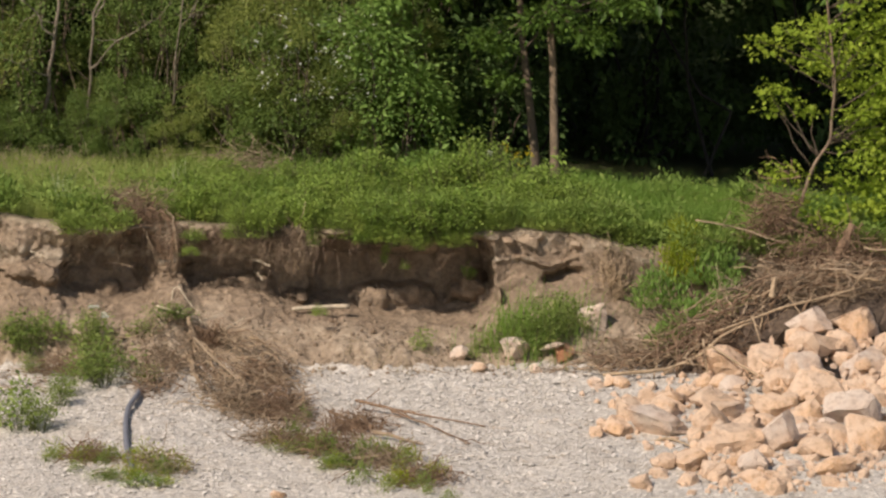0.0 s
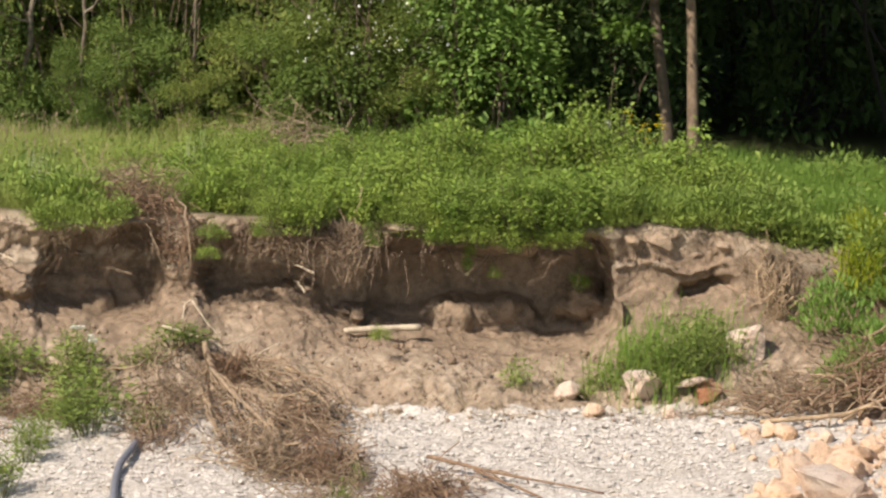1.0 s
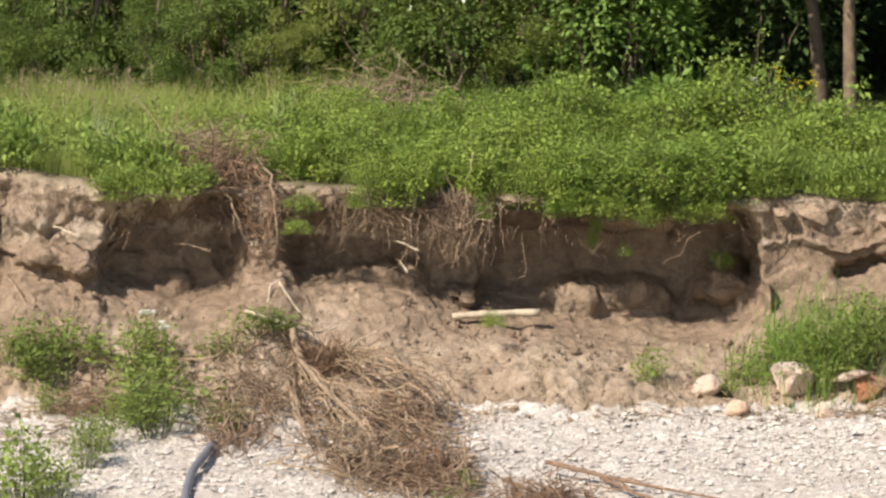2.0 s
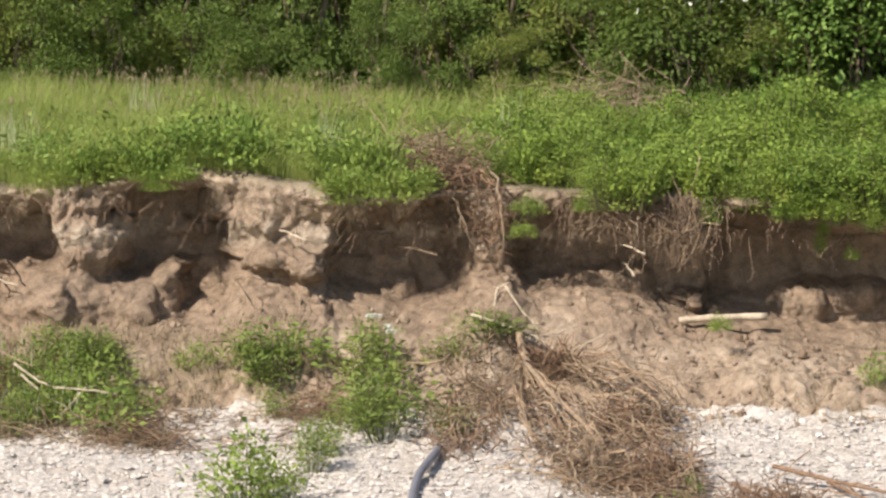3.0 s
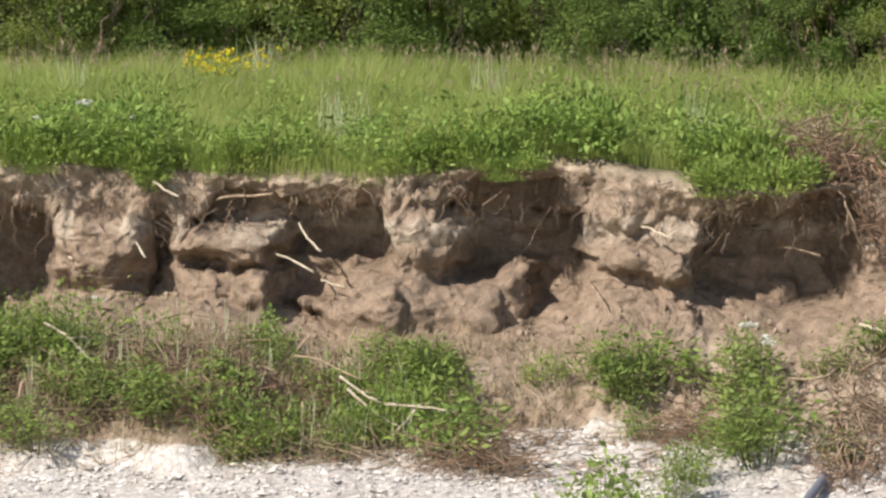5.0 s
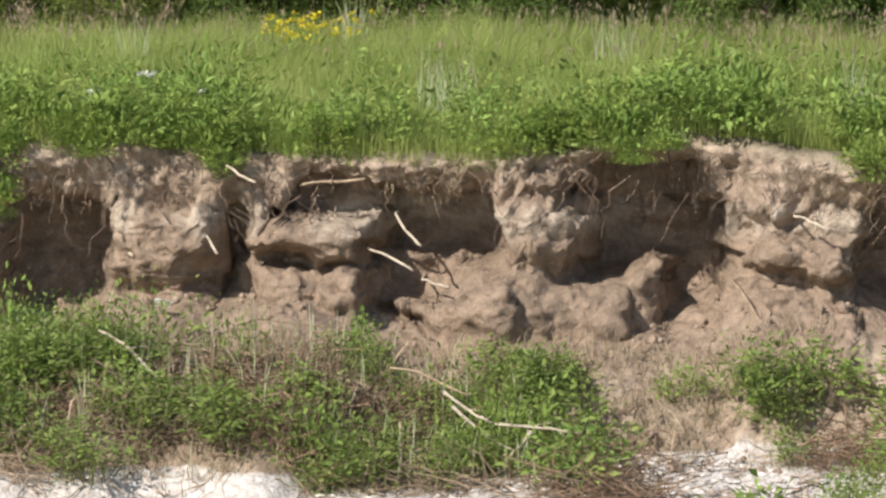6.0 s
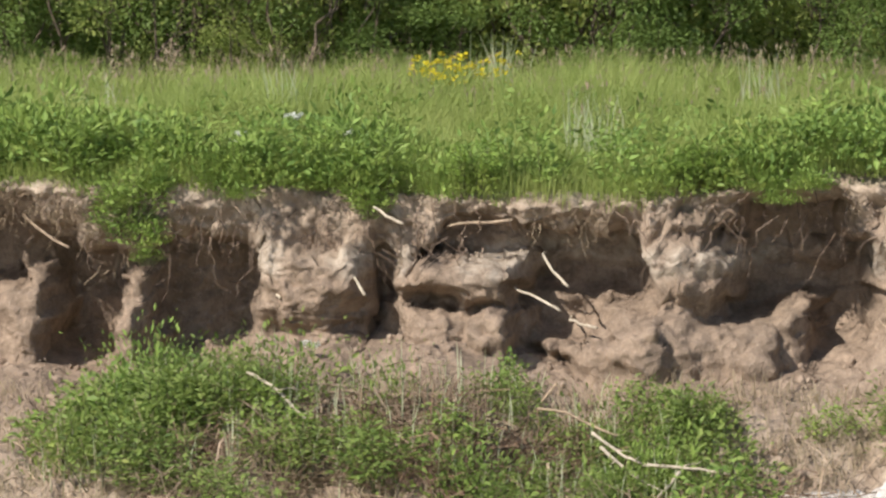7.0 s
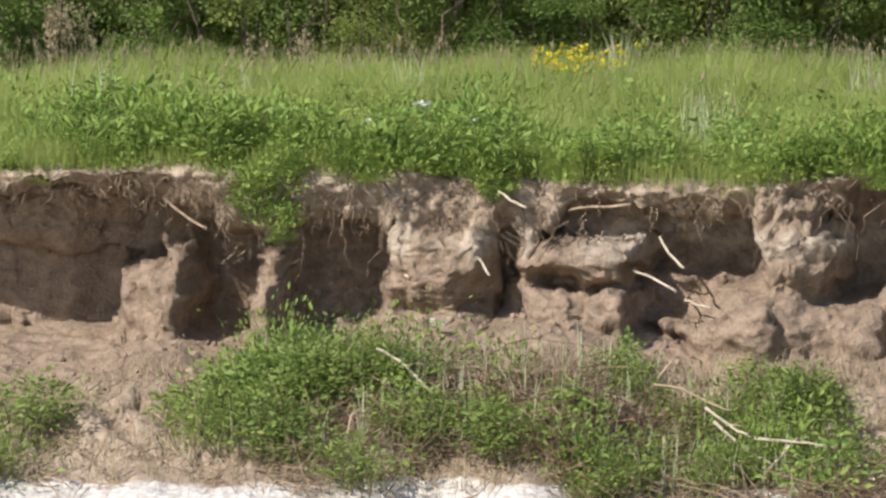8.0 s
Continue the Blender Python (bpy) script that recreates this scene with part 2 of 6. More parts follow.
def ground_material():
    m, t, p = material("river_bank_ground")
    co = t.nodes.new("ShaderNodeTexCoord").outputs["Object"]
    def attr(name):
        a = t.nodes.new("ShaderNodeAttribute")
        a.attribute_name = name
        return a.outputs["Fac"]
    # soil: moist brown layers and dry pale crust
    n1, n2, n3 = grain(t, 1.7, 5, 0.6, co), grain(t, 8, 5, 0.65, co), grain(t, 45, 4, 0.6, co)
    brown = mix(t, ramp(t, n2, 0.35, 0.68), (0.191, 0.143, 0.100), (0.366, 0.277, 0.195))
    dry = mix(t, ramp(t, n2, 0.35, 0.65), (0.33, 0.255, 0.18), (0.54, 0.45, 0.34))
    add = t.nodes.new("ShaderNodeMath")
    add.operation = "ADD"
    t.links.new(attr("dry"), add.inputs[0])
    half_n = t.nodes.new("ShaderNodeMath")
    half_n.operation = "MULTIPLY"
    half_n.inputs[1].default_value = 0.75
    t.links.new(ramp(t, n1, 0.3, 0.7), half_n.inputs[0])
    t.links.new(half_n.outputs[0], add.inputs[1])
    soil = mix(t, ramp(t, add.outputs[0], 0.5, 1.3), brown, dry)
    # fibrous vertical streaks
    fib = t.nodes.new("ShaderNodeMapping")
    fib.inputs["Scale"].default_value = (1.0, 1.0, 0.22)
    t.links.new(co, fib.inputs["Vector"])
    soil = mix(t, ramp(t, grain(t, 55, 4, 0.7, fib.outputs["Vector"]), 0.52, 0.95), soil, (0.13, 0.095, 0.064))
    n4 = grain(t, 22, 5, 0.75, co)
    soil = mix(t, ramp(t, n4, 0.58, 0.78), soil, (0.10, 0.068, 0.043))
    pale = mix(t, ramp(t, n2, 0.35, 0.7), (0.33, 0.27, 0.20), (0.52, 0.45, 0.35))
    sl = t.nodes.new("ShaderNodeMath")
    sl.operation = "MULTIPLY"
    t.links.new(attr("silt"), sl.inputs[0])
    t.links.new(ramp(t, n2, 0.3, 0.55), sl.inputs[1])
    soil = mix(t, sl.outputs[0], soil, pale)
    soil = mix(t, ramp(t, n3, 0.56, 0.85), soil, (0.44, 0.36, 0.27))
    # gravel: pale pebbles of many greys
    vor = t.nodes.new("ShaderNodeTexVoronoi")
    vor.inputs["Scale"].default_value = 24
    t.links.new(co, vor.inputs["Vector"])
    bw = t.nodes.new("ShaderNodeSeparateColor")
    t.links.new(vor.outputs["Color"], bw.inputs[0])
    grav = mix(t, bw.outputs[0], (0.48, 0.45, 0.40), (0.71, 0.67, 0.60))
    grav = mix(t, ramp(t, n1, 0.5, 0.8), grav, (0.50, 0.44, 0.36))
    grav = mix(t, ramp(t, vor.outputs["Distance"], 0.45, 0.95), grav, (0.40, 0.36, 0.31))
    turf = mix(t, n2, (0.05, 0.07, 0.02), (0.11, 0.10, 0.05))
    ga = t.nodes.new("ShaderNodeMath")
    ga.operation = "ADD"
    t.links.new(attr("gravel"), ga.inputs[0])
    half = t.nodes.new("ShaderNodeMath")
    half.operation = "MULTIPLY_ADD"
    half.inputs[1].default_value, half.inputs[2].default_value = 0.6, -0.3
    t.links.new(n2, half.inputs[0])
    t.links.new(half.outputs[0], ga.inputs[1])
    c = mix(t, ramp(t, ga.outputs[0], 0.42, 0.58), soil, grav)
    c = mix(t, attr("turf"), c, turf)
    t.links.new(c, p.inputs["Base Color"])
    p.inputs["Roughness"].default_value = 0.95
    p.inputs["Specular IOR Level"].default_value = 0.2
    b1 = bump(t, p, n2, 0.6, 0.05)
    b2 = t.nodes.new("ShaderNodeBump")
    b2.inputs["Strength"].default_value, b2.inputs["Distance"].default_value = 0.8, 0.025
    t.links.new(n3, b2.inputs["Height"])
    t.links.new(b1.outputs["Normal"], b2.inputs["Normal"])
    t.links.new(b2.outputs["Normal"], p.inputs["Normal"])
    return m


GROUND = ground_material()

# ---------------------------------------------------------------- the lie of the land
# the lip of the bank, the foot of its steep face, and how far the face is hollowed out, along x
LIP = [(-9, 2.06), (-6.9, 2.07), (-5.8, 2.01), (-3.7, 1.95), (-2.9, 2.02), (-2.2, 2.1), (-1.4, 1.95), (-0.7, 1.90),
       (0.6, 1.96), (2.6, 1.87), (3.6, 1.80), (5.3, 1.84), (6.1, 1.77), (6.7, 1.6), (7.6, 1.5), (10.5, 1.5)]
TOE = [(-9, 0.84), (-8.1, 0.84), (-7.6, 0.90), (-7.0, 0.82), (-6.0, 1.02), (-5.2, 1.06), (-4.2, 0.98), (-3.6, 0.82), (-2.9, 0.76), (-2.4, 0.86),
       (-1.7, 1.10), (-0.8, 1.08), (-0.3, 0.92), (0.5, 1.12), (1.1, 1.10), (1.9, 0.92), (2.6, 0.84), (3.5, 0.70),
       (4.4, 0.66), (5.1, 0.9), (6.1, 1.0), (6.9, 0.8), (8, 0.7), (10.5, 0.7)]
# where the foot of the steep face stands
HOLLOW = [(-9, 0.78), (-8.1, 0.78), (-7.85, 0.10), (-7.45, 0.06), (-7.3, 0.42), (-7.0, 0.45), (-6.88, 0.12), (-6.7, 0.16), (-6.6, 0.6), (-6.2, 0.58), (-6.02, -0.02),
          (-5.5, 0.0), (-5.3, 0.34), (-4.95, 0.30), (-4.8, 0.06), (-4.4, 0.10), (-4.2, 0.38), (-3.8, 0.40), (-3.6, -0.12), (-2.75, -0.10), (-2.42, 0.10), (-2.24, 0.5), (-1.95, 0.55),
          (-1.7, 0.02), (-1.05, 0.06), (-0.85, 0.55), (0.1, 0.58), (0.24, -0.02), (0.58, 0.0), (0.74, 0.52), (2.3, 0.66), (3.1, 0.74), (4.6, 0.72), (4.86, -0.16),
          (6.6, -0.2), (10.5, -0.2)]
# depth of the rooty turf layer that hangs over the hollows
SOD = [(-9, 0.17), (-7.3, 0.17), (-7.15, 0.5), (-6.85, 0.52), (-6.7, 0.3), (-6.1, 0.34), (-5.2, 0.34), (-4.5, 0.24), (-4.2, 0.16), (-3.6, 0.16), (-3.3, 0.3), (-2.9, 0.2), (-2.5, 0.14), (-2.2, 0.25), (-1.9, 0.42),
       (-1.2, 0.4), (-0.9, 0.3), (-0.5, 0.14), (0.2, 0.2), (0.7, 0.26), (1.3, 0.28), (1.7, 0.34), (2.05, 0.46), (2.25, 0.42), (2.45, 0.2), (4.7, 0.2), (5.0, 0.3), (10.5, 0.3)]
# recesses washed out of the face: x from, x to, z from, z to, depth
RECESSES = [(-9.6, -8.02, 0.7, 1.42, 0.80), (-9.6, -7.55, 1.36, 2.0, 0.72), (-7.42, -6.95, 0.8, 1.6, 0.60), (-7.5, -6.15, 1.4, 1.72, 0.40), (-6.72, -6.14, 0.85, 1.66, 0.48),
            (-6.2, -5.2, 1.62, 1.86, 0.22), (-5.34, -5.02, 0.9, 1.8, 0.34), (-5.5, -5.3, 1.05, 1.3, 0.2), (-5.05, -3.4, 1.56, 1.82, 0.34), (-4.95, -4.7, 1.2, 1.32, 0.28), (-4.42, -3.72, 0.95, 1.34, 0.42),
            (-4.25, -3.42, 1.22, 1.86, 0.60), (-3.5, -2.9, 1.12, 1.18, 0.08), (-2.84, -2.14, 1.56, 2.0, 0.60), (-2.80, -2.0, 1.16, 1.66, 0.60), (-2.32, -1.88, 0.8, 1.25, 0.56), (-1.95, -0.9, 1.46, 1.62, 0.08), (-1.02, 0.24, 1.3, 1.78, 0.60), (-0.95, 0.24, 0.85, 1.4, 0.60), (0.62, 2.6, 0.9, 1.66, 0.60),
            (2.35, 4.82, 0.55, 1.80, 0.85), (5.58, 6.02, 1.12, 1.25, 0.22), (6.0, 6.5, 1.45, 1.62, 0.1)]
# clods and benches that stand out of the face: x, z, half width, half height, depth
BULGES = [(-5.66, 1.30, 0.46, 0.36, 0.34), (-4.62, 1.36, 0.50, 0.20, 0.30), (-3.12, 1.40, 0.34, 0.32, 0.22), (-3.1, 1.76, 0.27, 0.2, 0.10), (-3.15, 0.94, 0.62, 0.25, 0.40), (-3.6, 1.02, 0.3, 0.16, 0.2), (-2.5, 0.95, 0.24, 0.16, 0.16),
          (-4.95, 1.10, 0.32, 0.13, 0.34), (-4.4, 1.02, 0.32, 0.15, 0.36), (-7.58, 1.06, 0.26, 0.36, 0.22), (-6.80, 1.06, 0.18, 0.24, 0.30), (-7.02, 1.78, 0.2, 0.28, 0.22), (-1.42, 1.25, 0.50, 0.14, 0.26),
          (-2.35, 1.52, 0.26, 0.13, 0.14), (-8.55, 1.62, 0.4, 0.24, 0.10), (-8.05, 1.7, 0.25, 0.2, 0.08), (-8.8, 0.84, 0.3, 0.12, 0.24),
          (3.05, 0.88, 0.22, 0.12, 0.34), (3.55, 0.90, 0.5, 0.15, 0.42), (4.6, 1.0, 0.34, 0.15, 0.50), (5.5, 1.40, 0.72, 0.035, 0.10), (5.5, 1.07, 0.75, 0.07, 0.12), (5.55, 1.66, 0.34, 0.15, 0.14), (6.2, 1.0, 0.3, 0.2, 0.15),
          (1.5, 1.0, 0.40, 0.2, 0.3), (2.55, 1.44, 0.3, 0.03, 0.04), (3.3, 1.43, 0.5, 0.03, 0.05), (4.2, 1.42, 0.4, 0.03, 0.05), (-0.35, 1.0, 0.2, 0.1, 0.2)]
# heaps of slumped earth: x, y, half width, half depth, height
MOUNDS = [(1.55, -0.25, 0.55, 0.45, 0.16), (-1.5, -0.45, 0.6, 0.4, 0.08), (0.55, -0.45, 0.4, 0.35, 0.10), (-0.45, -0.5, 0.35, 0.3, 0.06), (-3.0, -0.75, 0.7, 0.35, 0.10), (-4.9, -0.6, 0.5, 0.35, 0.08),
          (2.9, -0.9, 0.6, 0.4, 0.07), (-6.2, -1.3, 0.8, 0.5, 0.07)]


def along(table, x):
    a = np.array(table)
    return np.interp(x, a[:, 0], a[:, 1])


def foot_y(x):
    return -1.95 - 1.05 * smooth(-x, 4.0, 4.9) + 0.22 * vnoise(x * 0.9, 0, 0, 5) + 0.1 * vnoise(x * 2.7, 0, 0, 6)


def bar_z(x, y):
    """The gravel bar, falling towards the water."""
    y = np.asarray(y, float)
    return 0.09 + 0.12 * np.maximum(y + 1.9, -10.5) + 0.05 * fbm(x, y, 0, 1.6, 3, seed=31) * smooth(-y, 1.9, 3.0)


def slope_z(x, y):
    """Surface of the slumped earth and the bar, seen in plan."""
    x, y = np.asarray(x, float), np.asarray(y, float)
    fy, ty = foot_y(x), along(HOLLOW, x) - 0.1
    t = np.clip((y - fy) / (ty - fy), 0, 1)
    z = 0.09 + (along(TOE, x) - 0.09) * (t + 0.10 * np.sin(np.pi * t))
    for mx, my, rx, ry, h in MOUNDS:
        z = z + h * np.exp(-((x - mx) / rx) ** 2 - ((y - my) / ry) ** 2) * smooth(t, 0.0, 0.15)
    return np.where(y < fy, bar_z(x, y), z)


def face_y(x, z, edge):
    """How far back the steep face stands, with its recesses and clods. edge: the y of the turf's rim."""
    u = x + 0.10 * fbm(x, z, 0, 0.5, 4, 0.5, seed=71) + 0.02 * fbm(x, z, 0, 0.14, 3, 0.6, seed=76)
    w = z + 0.07 * fbm(x, z, 0, 0.4, 4, 0.5, seed=72) + 0.016 * fbm(x, z, 0, 0.13, 3, 0.6, seed=77)
    dig = 0 * x
    for x0, x1, z0, z1, d in RECESSES:
        box = smooth(u, x0 - 0.07, x0 + 0.09) * smooth(-u, -x1 - 0.09, -x1 + 0.07) * smooth(w, z0 - 0.06, z0 + 0.05) * smooth(-w, -z1 - 0.06, -z1 + 0.05)
        dig = np.maximum(dig, 1.2 * d * box)
    y = edge + 0.02 + dig
    for bx, bz, rx, rz, amp in BULGES:
        # clods low in the face stand on the slump like buttresses
        below = (w < bz) & (bz < 1.2)
        dz = np.where(below, 0.45, 1.0) * (w - bz) / rz
        q = abs((u - bx) / (rx * (1 + np.where(below, 0.35 * (bz - w) / rz, 0)))) ** 2.4 + abs(dz) ** 2.4
        y = y - amp * np.clip(1 - q, 0, 1) ** 0.7
    return y


def field_z(x, y):
    x, y = np.asarray(x, float), np.asarray(y, float)
    lip = along(LIP, x)
    flat = np.where(x < 6.2, lip, lip + (1.80 - lip) * smooth(y, -0.3, 2.2))
    far = 2.06 - 0.075 * np.clip(x - 4.0, 0, 6)
    return flat + (far - flat) * smooth(y, 0.3, 4.5) + 0.04 * vnoise(x * 0.8, y * 0.8, 0, 9)


def lip_y(x):
    """Where the torn edge of the turf stands out."""
    yl = -0.2 + 0.1 * vnoise(x * 1.4, 0, 0, 3) + 0.05 * vnoise(x * 5, 0, 0, 4)
    yl = yl - 0.08 * smooth(-x, 5.8, 6.6) - 0.10 * smooth(x, 0.5, 0.9) * smooth(-x, -4.9, -4.5) - 0.07 * smooth(x, -1.2, -0.9) * smooth(-x, -0.3, 0.0)
    return yl


def build_ground():
    xs = np.concatenate([[-400, -120, -40, -18, -12, -10], np.arange(-9.2, 10.6, 0.02), [11, 12, 14, 20, 45, 130, 400]])
    n = len(xs)
    lip, toe, hol, fy = along(LIP, xs), along(TOE, xs), along(HOLLOW, xs), foot_y(xs)
    yl = lip_y(xs)
    sod = along(SOD, xs) + 0.12 * vnoise(xs * 2.6, 0, 0, 8) + 0.08 * vnoise(xs * 8, 0, 0, 18) + 0.04 * vnoise(xs * 21, 0, 0, 19)
    sod = np.clip(sod, 0.15, 0.55)
    line = []  # rows of y, z, turf, gravel, dry

    def seg(y0, z0, y1, z1, k, t0, t1, g0, g1, d0, d1):
        for i in range(k):
            f = i / k
            line.append([y0 + (y1 - y0) * f, z0 + (z1 - z0) * f] + [np.full(n, a + (b - a) * f) for a, b in ((t0, t1), (g0, g1), (d0, d1))])
    one = np.ones(n)
    for y in (400, 120, 40, 20, 12, 8, 5.5, 4.5, 3.5, 2.5, 1.7, 1.1, 0.7, 0.4):
        line.append([one * y, field_z(xs, y * one), one, 0 * one, 0.6 * one])
    zt = field_z(xs, yl + 0.15)
    seg(0.2 * one, field_z(xs, 0.2 * one), yl + 0.14, zt, 8, 1, 0.5, 0, 0, 0.5, 0.7)
    seg(yl + 0.14, zt, yl, lip - 0.07, 7, 0.6, 0.05, 0, 0, 0.7, 0.66)
    under = yl + 0.02 + 0.35 * (face_y(xs, lip - sod - 0.06, yl) - yl - 0.02).clip(0, 0.7)
    for i in range(18):
        f = i / 18
        line.append([yl + (under - yl) * f ** 2, lip - 0.07 + (0.07 - sod) * f, 0 * one, 0 * one, one * (0.68 - 0.28 * f)])
    start = np.minimum(hol - 0.1, face_y(xs, toe + 0.03, yl))
    base = slope_z(xs, start)
    for i in range(70):
        f = (i + 0.5) / 70
        zf = (lip - sod) * (1 - f) + base * f
        yf = face_y(xs, zf, yl)
        yf = yf + (start - yf) * smooth(-(zf - base), -0.12, 0.0)
        line.append([yf, zf, 0 * one, 0 * one, one * (0.26 - 0.26 * float(smooth(f, 0.0, 0.3)))])
    for i in range(80):
        f = i / 79
        y = start * (1 - f) + fy * f
        line.append([y, slope_z(xs, y), 0 * one, one * smooth(f, 0.86, 1.0), one * (0.06 + 0.50 * smooth(f, 0.12, 0.7))])
    for d in list(np.arange(0.06, 1.5, 0.07)) + list(np.arange(1.6, 9.0, 0.16)) + [9.5, 11, 14, 20, 40, 90, 200, 400]:
        y = fy - d if d < 12 else -d * one
        line.append([y, bar_z(xs, y), 0 * one, one, 0.8 * one])
    y, z, turf, gravel, dry = (np.array([r[i] for r in line]) for i in range(5))
    x = np.broadcast_to(xs, y.shape).copy()
    rows = len(line)
    # smooth across the rows a little, then break the surface up
    core = (y > -2.6) & (y < 0.6) & (abs(x) < 10.6)
    for _ in range(2):
        y2, z2 = y.copy(), z.copy()
        y2[1:-1], z2[1:-1] = (y[:-2] + 2 * y[1:-1] + y[2:]) / 4, (z[:-2] + 2 * z[1:-1] + z[2:]) / 4
        y, z = np.where(core, y2, y), np.where(core, z2, z)
    w = core * (1 - 0.7 * turf)
    x0, y0, z0 = x.copy(), y.copy(), z.copy()
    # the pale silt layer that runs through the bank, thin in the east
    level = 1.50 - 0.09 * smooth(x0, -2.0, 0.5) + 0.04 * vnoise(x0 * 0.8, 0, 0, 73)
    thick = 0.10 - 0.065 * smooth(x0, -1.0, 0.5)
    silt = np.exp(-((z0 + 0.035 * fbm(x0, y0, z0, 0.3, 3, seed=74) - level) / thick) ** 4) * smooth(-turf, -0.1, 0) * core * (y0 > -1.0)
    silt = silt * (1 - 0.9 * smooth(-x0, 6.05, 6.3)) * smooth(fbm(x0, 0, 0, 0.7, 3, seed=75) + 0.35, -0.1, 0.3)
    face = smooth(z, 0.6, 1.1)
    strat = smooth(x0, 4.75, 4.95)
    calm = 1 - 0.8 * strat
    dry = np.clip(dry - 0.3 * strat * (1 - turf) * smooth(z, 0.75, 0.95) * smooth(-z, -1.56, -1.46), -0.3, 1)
    clod = fbm(x0, y0, z0, 0.22, 4, 0.55, seed=22)
    layers = calm * fbm(x0 / 2.6, y0, z0 * 2.6, 0.5, 4, 0.62, seed=26)
    crumb = fbm(x0, y0, z0, 0.09, 3, 0.62, seed=27)
    cracks = np.maximum(0.16 - abs(fbm(x0, y0, z0, 0.26, 3, 0.55, seed=34)), 0)
    deep = smooth(y0, 0.15, 0.35)
    y = y - w * (0.03 * calm * clod * (1 - 0.4 * deep) + 0.03 * layers + (1 - 0.75 * strat) * (0.026 * crumb + 0.014 * fbm(x0, y0, z0, 0.045, 2, 0.6, seed=36)) * (1 - 0.5 * deep) - 0.10 * calm * cracks * (1 - 0.7 * deep)) * (0.35 + 0.65 * face)
    sods = smooth(z0, lip - 0.42, lip - 0.26) * smooth(-turf, -0.4, -0.05) * (y0 < 0.1)
    y = y - w * sods * calm * (0.075 * fbm(x0, y0, z0, 0.2, 5, 0.55, seed=33) - 0.02)
    # the slump is smooth earth under the face and crumbles towards its foot
    low = smooth(-y0, 0.7, 1.6)
    z = z + w * (1 - 0.75 * gravel) * ((0.03 + 0.05 * low) * clod + (0.012 + 0.02 * low) * fbm(x0, y0, z0, 0.07, 2, seed=23)) * (1.1 - 0.7 * face)
    x = x + w * (0.05 * fbm(x0, y0, z0, 0.3, 3, seed=24) + 0.015 * fbm(x0, y0, z0, 0.08, 2, seed=29))
    z = z + w * face * 0.02 * crumb
    bar = (y < -2.2) & (y > -12) & (abs(x) < 11)
    z = z + bar * 0.02 * fbm(x0, y0, z0, 0.12, 2, seed=25)
    v = np.stack([x, y, z], 2).reshape(-1, 3)
    r, c = np.meshgrid(np.arange(rows - 1), np.arange(n - 1), indexing="ij")
    i = (r * n + c).ravel()
    me = mesh("ground", v, np.stack([i, i + n, i + n + 1, i + 1], 1), GROUND, True)
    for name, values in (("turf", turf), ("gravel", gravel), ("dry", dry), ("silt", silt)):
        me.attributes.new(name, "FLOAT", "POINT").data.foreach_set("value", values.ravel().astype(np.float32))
    ob = new("ground", me)
    return tagged(ob, "eroded brown earth river bank above a pale gravel bar", "river bank", kind="structure")


ground = build_ground()


# ---------------------------------------------------------------- stones
def pebbles():
    """Loose stones on the bar, too many to count."""
    g = np.random.default_rng(11)
    n = 42000
    x = g.uniform(-9.3, 10.6, n)
    y = -1.75 - 8.6 * g.uniform(0, 1, n) ** 1.15
    r = np.exp(g.normal(math.log(0.0175), 0.38, n)).clip(0.009, 0.05)
    z = bar_z(x, y) + r * 0.15
    keep = y < foot_y(x) + 0.12
    x, y, z, r = x[keep], y[keep], z[keep], r[keep]
    n = len(x)
    base = np.array([(1, 0, 0), (0, 1, 0), (-1, 0, 0), (0, -1, 0), (0.62, 0.62, 0.5), (-0.62, 0.62, 0.55), (-0.62, -0.62, 0.5), (0.62, -0.62, 0.55), (0, 0, 0.8), (0, 0, -0.6)])
    tri = np.array([(0, 4, 7), (0, 1, 4), (1, 5, 4), (1, 2, 5), (2, 6, 5), (2, 3, 6), (3, 7, 6), (3, 0, 7), (8, 4, 5), (8, 5, 6), (8, 6, 7), (8, 7, 4)])
    q = base[None] * g.uniform(0.75, 1.25, (n, 10, 1)) * np.stack([g.uniform(0.8, 1.5, n), g.uniform(0.7, 1.1, n), g.uniform(0.5, 0.95, n)], 1)[:, None]
    a = g.uniform(0, 2 * np.pi, n)[:, None]
    v = np.stack([q[..., 0] * np.cos(a) - q[..., 1] * np.sin(a), q[..., 0] * np.sin(a) + q[..., 1] * np.cos(a), q[..., 2]], 2) * r[:, None, None]
    v += np.stack([x, y, z], 1)[:, None]
    f = tri[None] + (np.arange(n) * 10)[:, None, None]
    m, t, p = material("pebble")
    isl = t.nodes.new("ShaderNodeNewGeometry").outputs["Random Per Island"]
    c = mix(t, isl, (0.38, 0.355, 0.32), (0.74, 0.70, 0.635))
    c = mix(t, ramp(t, grain(t, 3, 3), 0.55, 0.75), c, (0.55, 0.47, 0.38))
    t.links.new(c, p.inputs["Base Color"])
    p.inputs["Roughness"].default_value = 0.8
    ob = new("gravel", mesh("gravel", v.reshape(-1, 3), f.reshape(-1, 3), m, False))
    return tagged(ob, "loose pale limestone gravel on the dry river bar", "gravel", kind="stuff")


pebbles()

bm = bmesh.new()
bmesh.ops.create_icosphere(bm, subdivisions=3, radius=1.0)
BALL_V = np.array([v.co[:] for v in bm.verts])
BALL_F = np.array([[v.index for v in f.verts] for f in bm.faces])
bm.free()


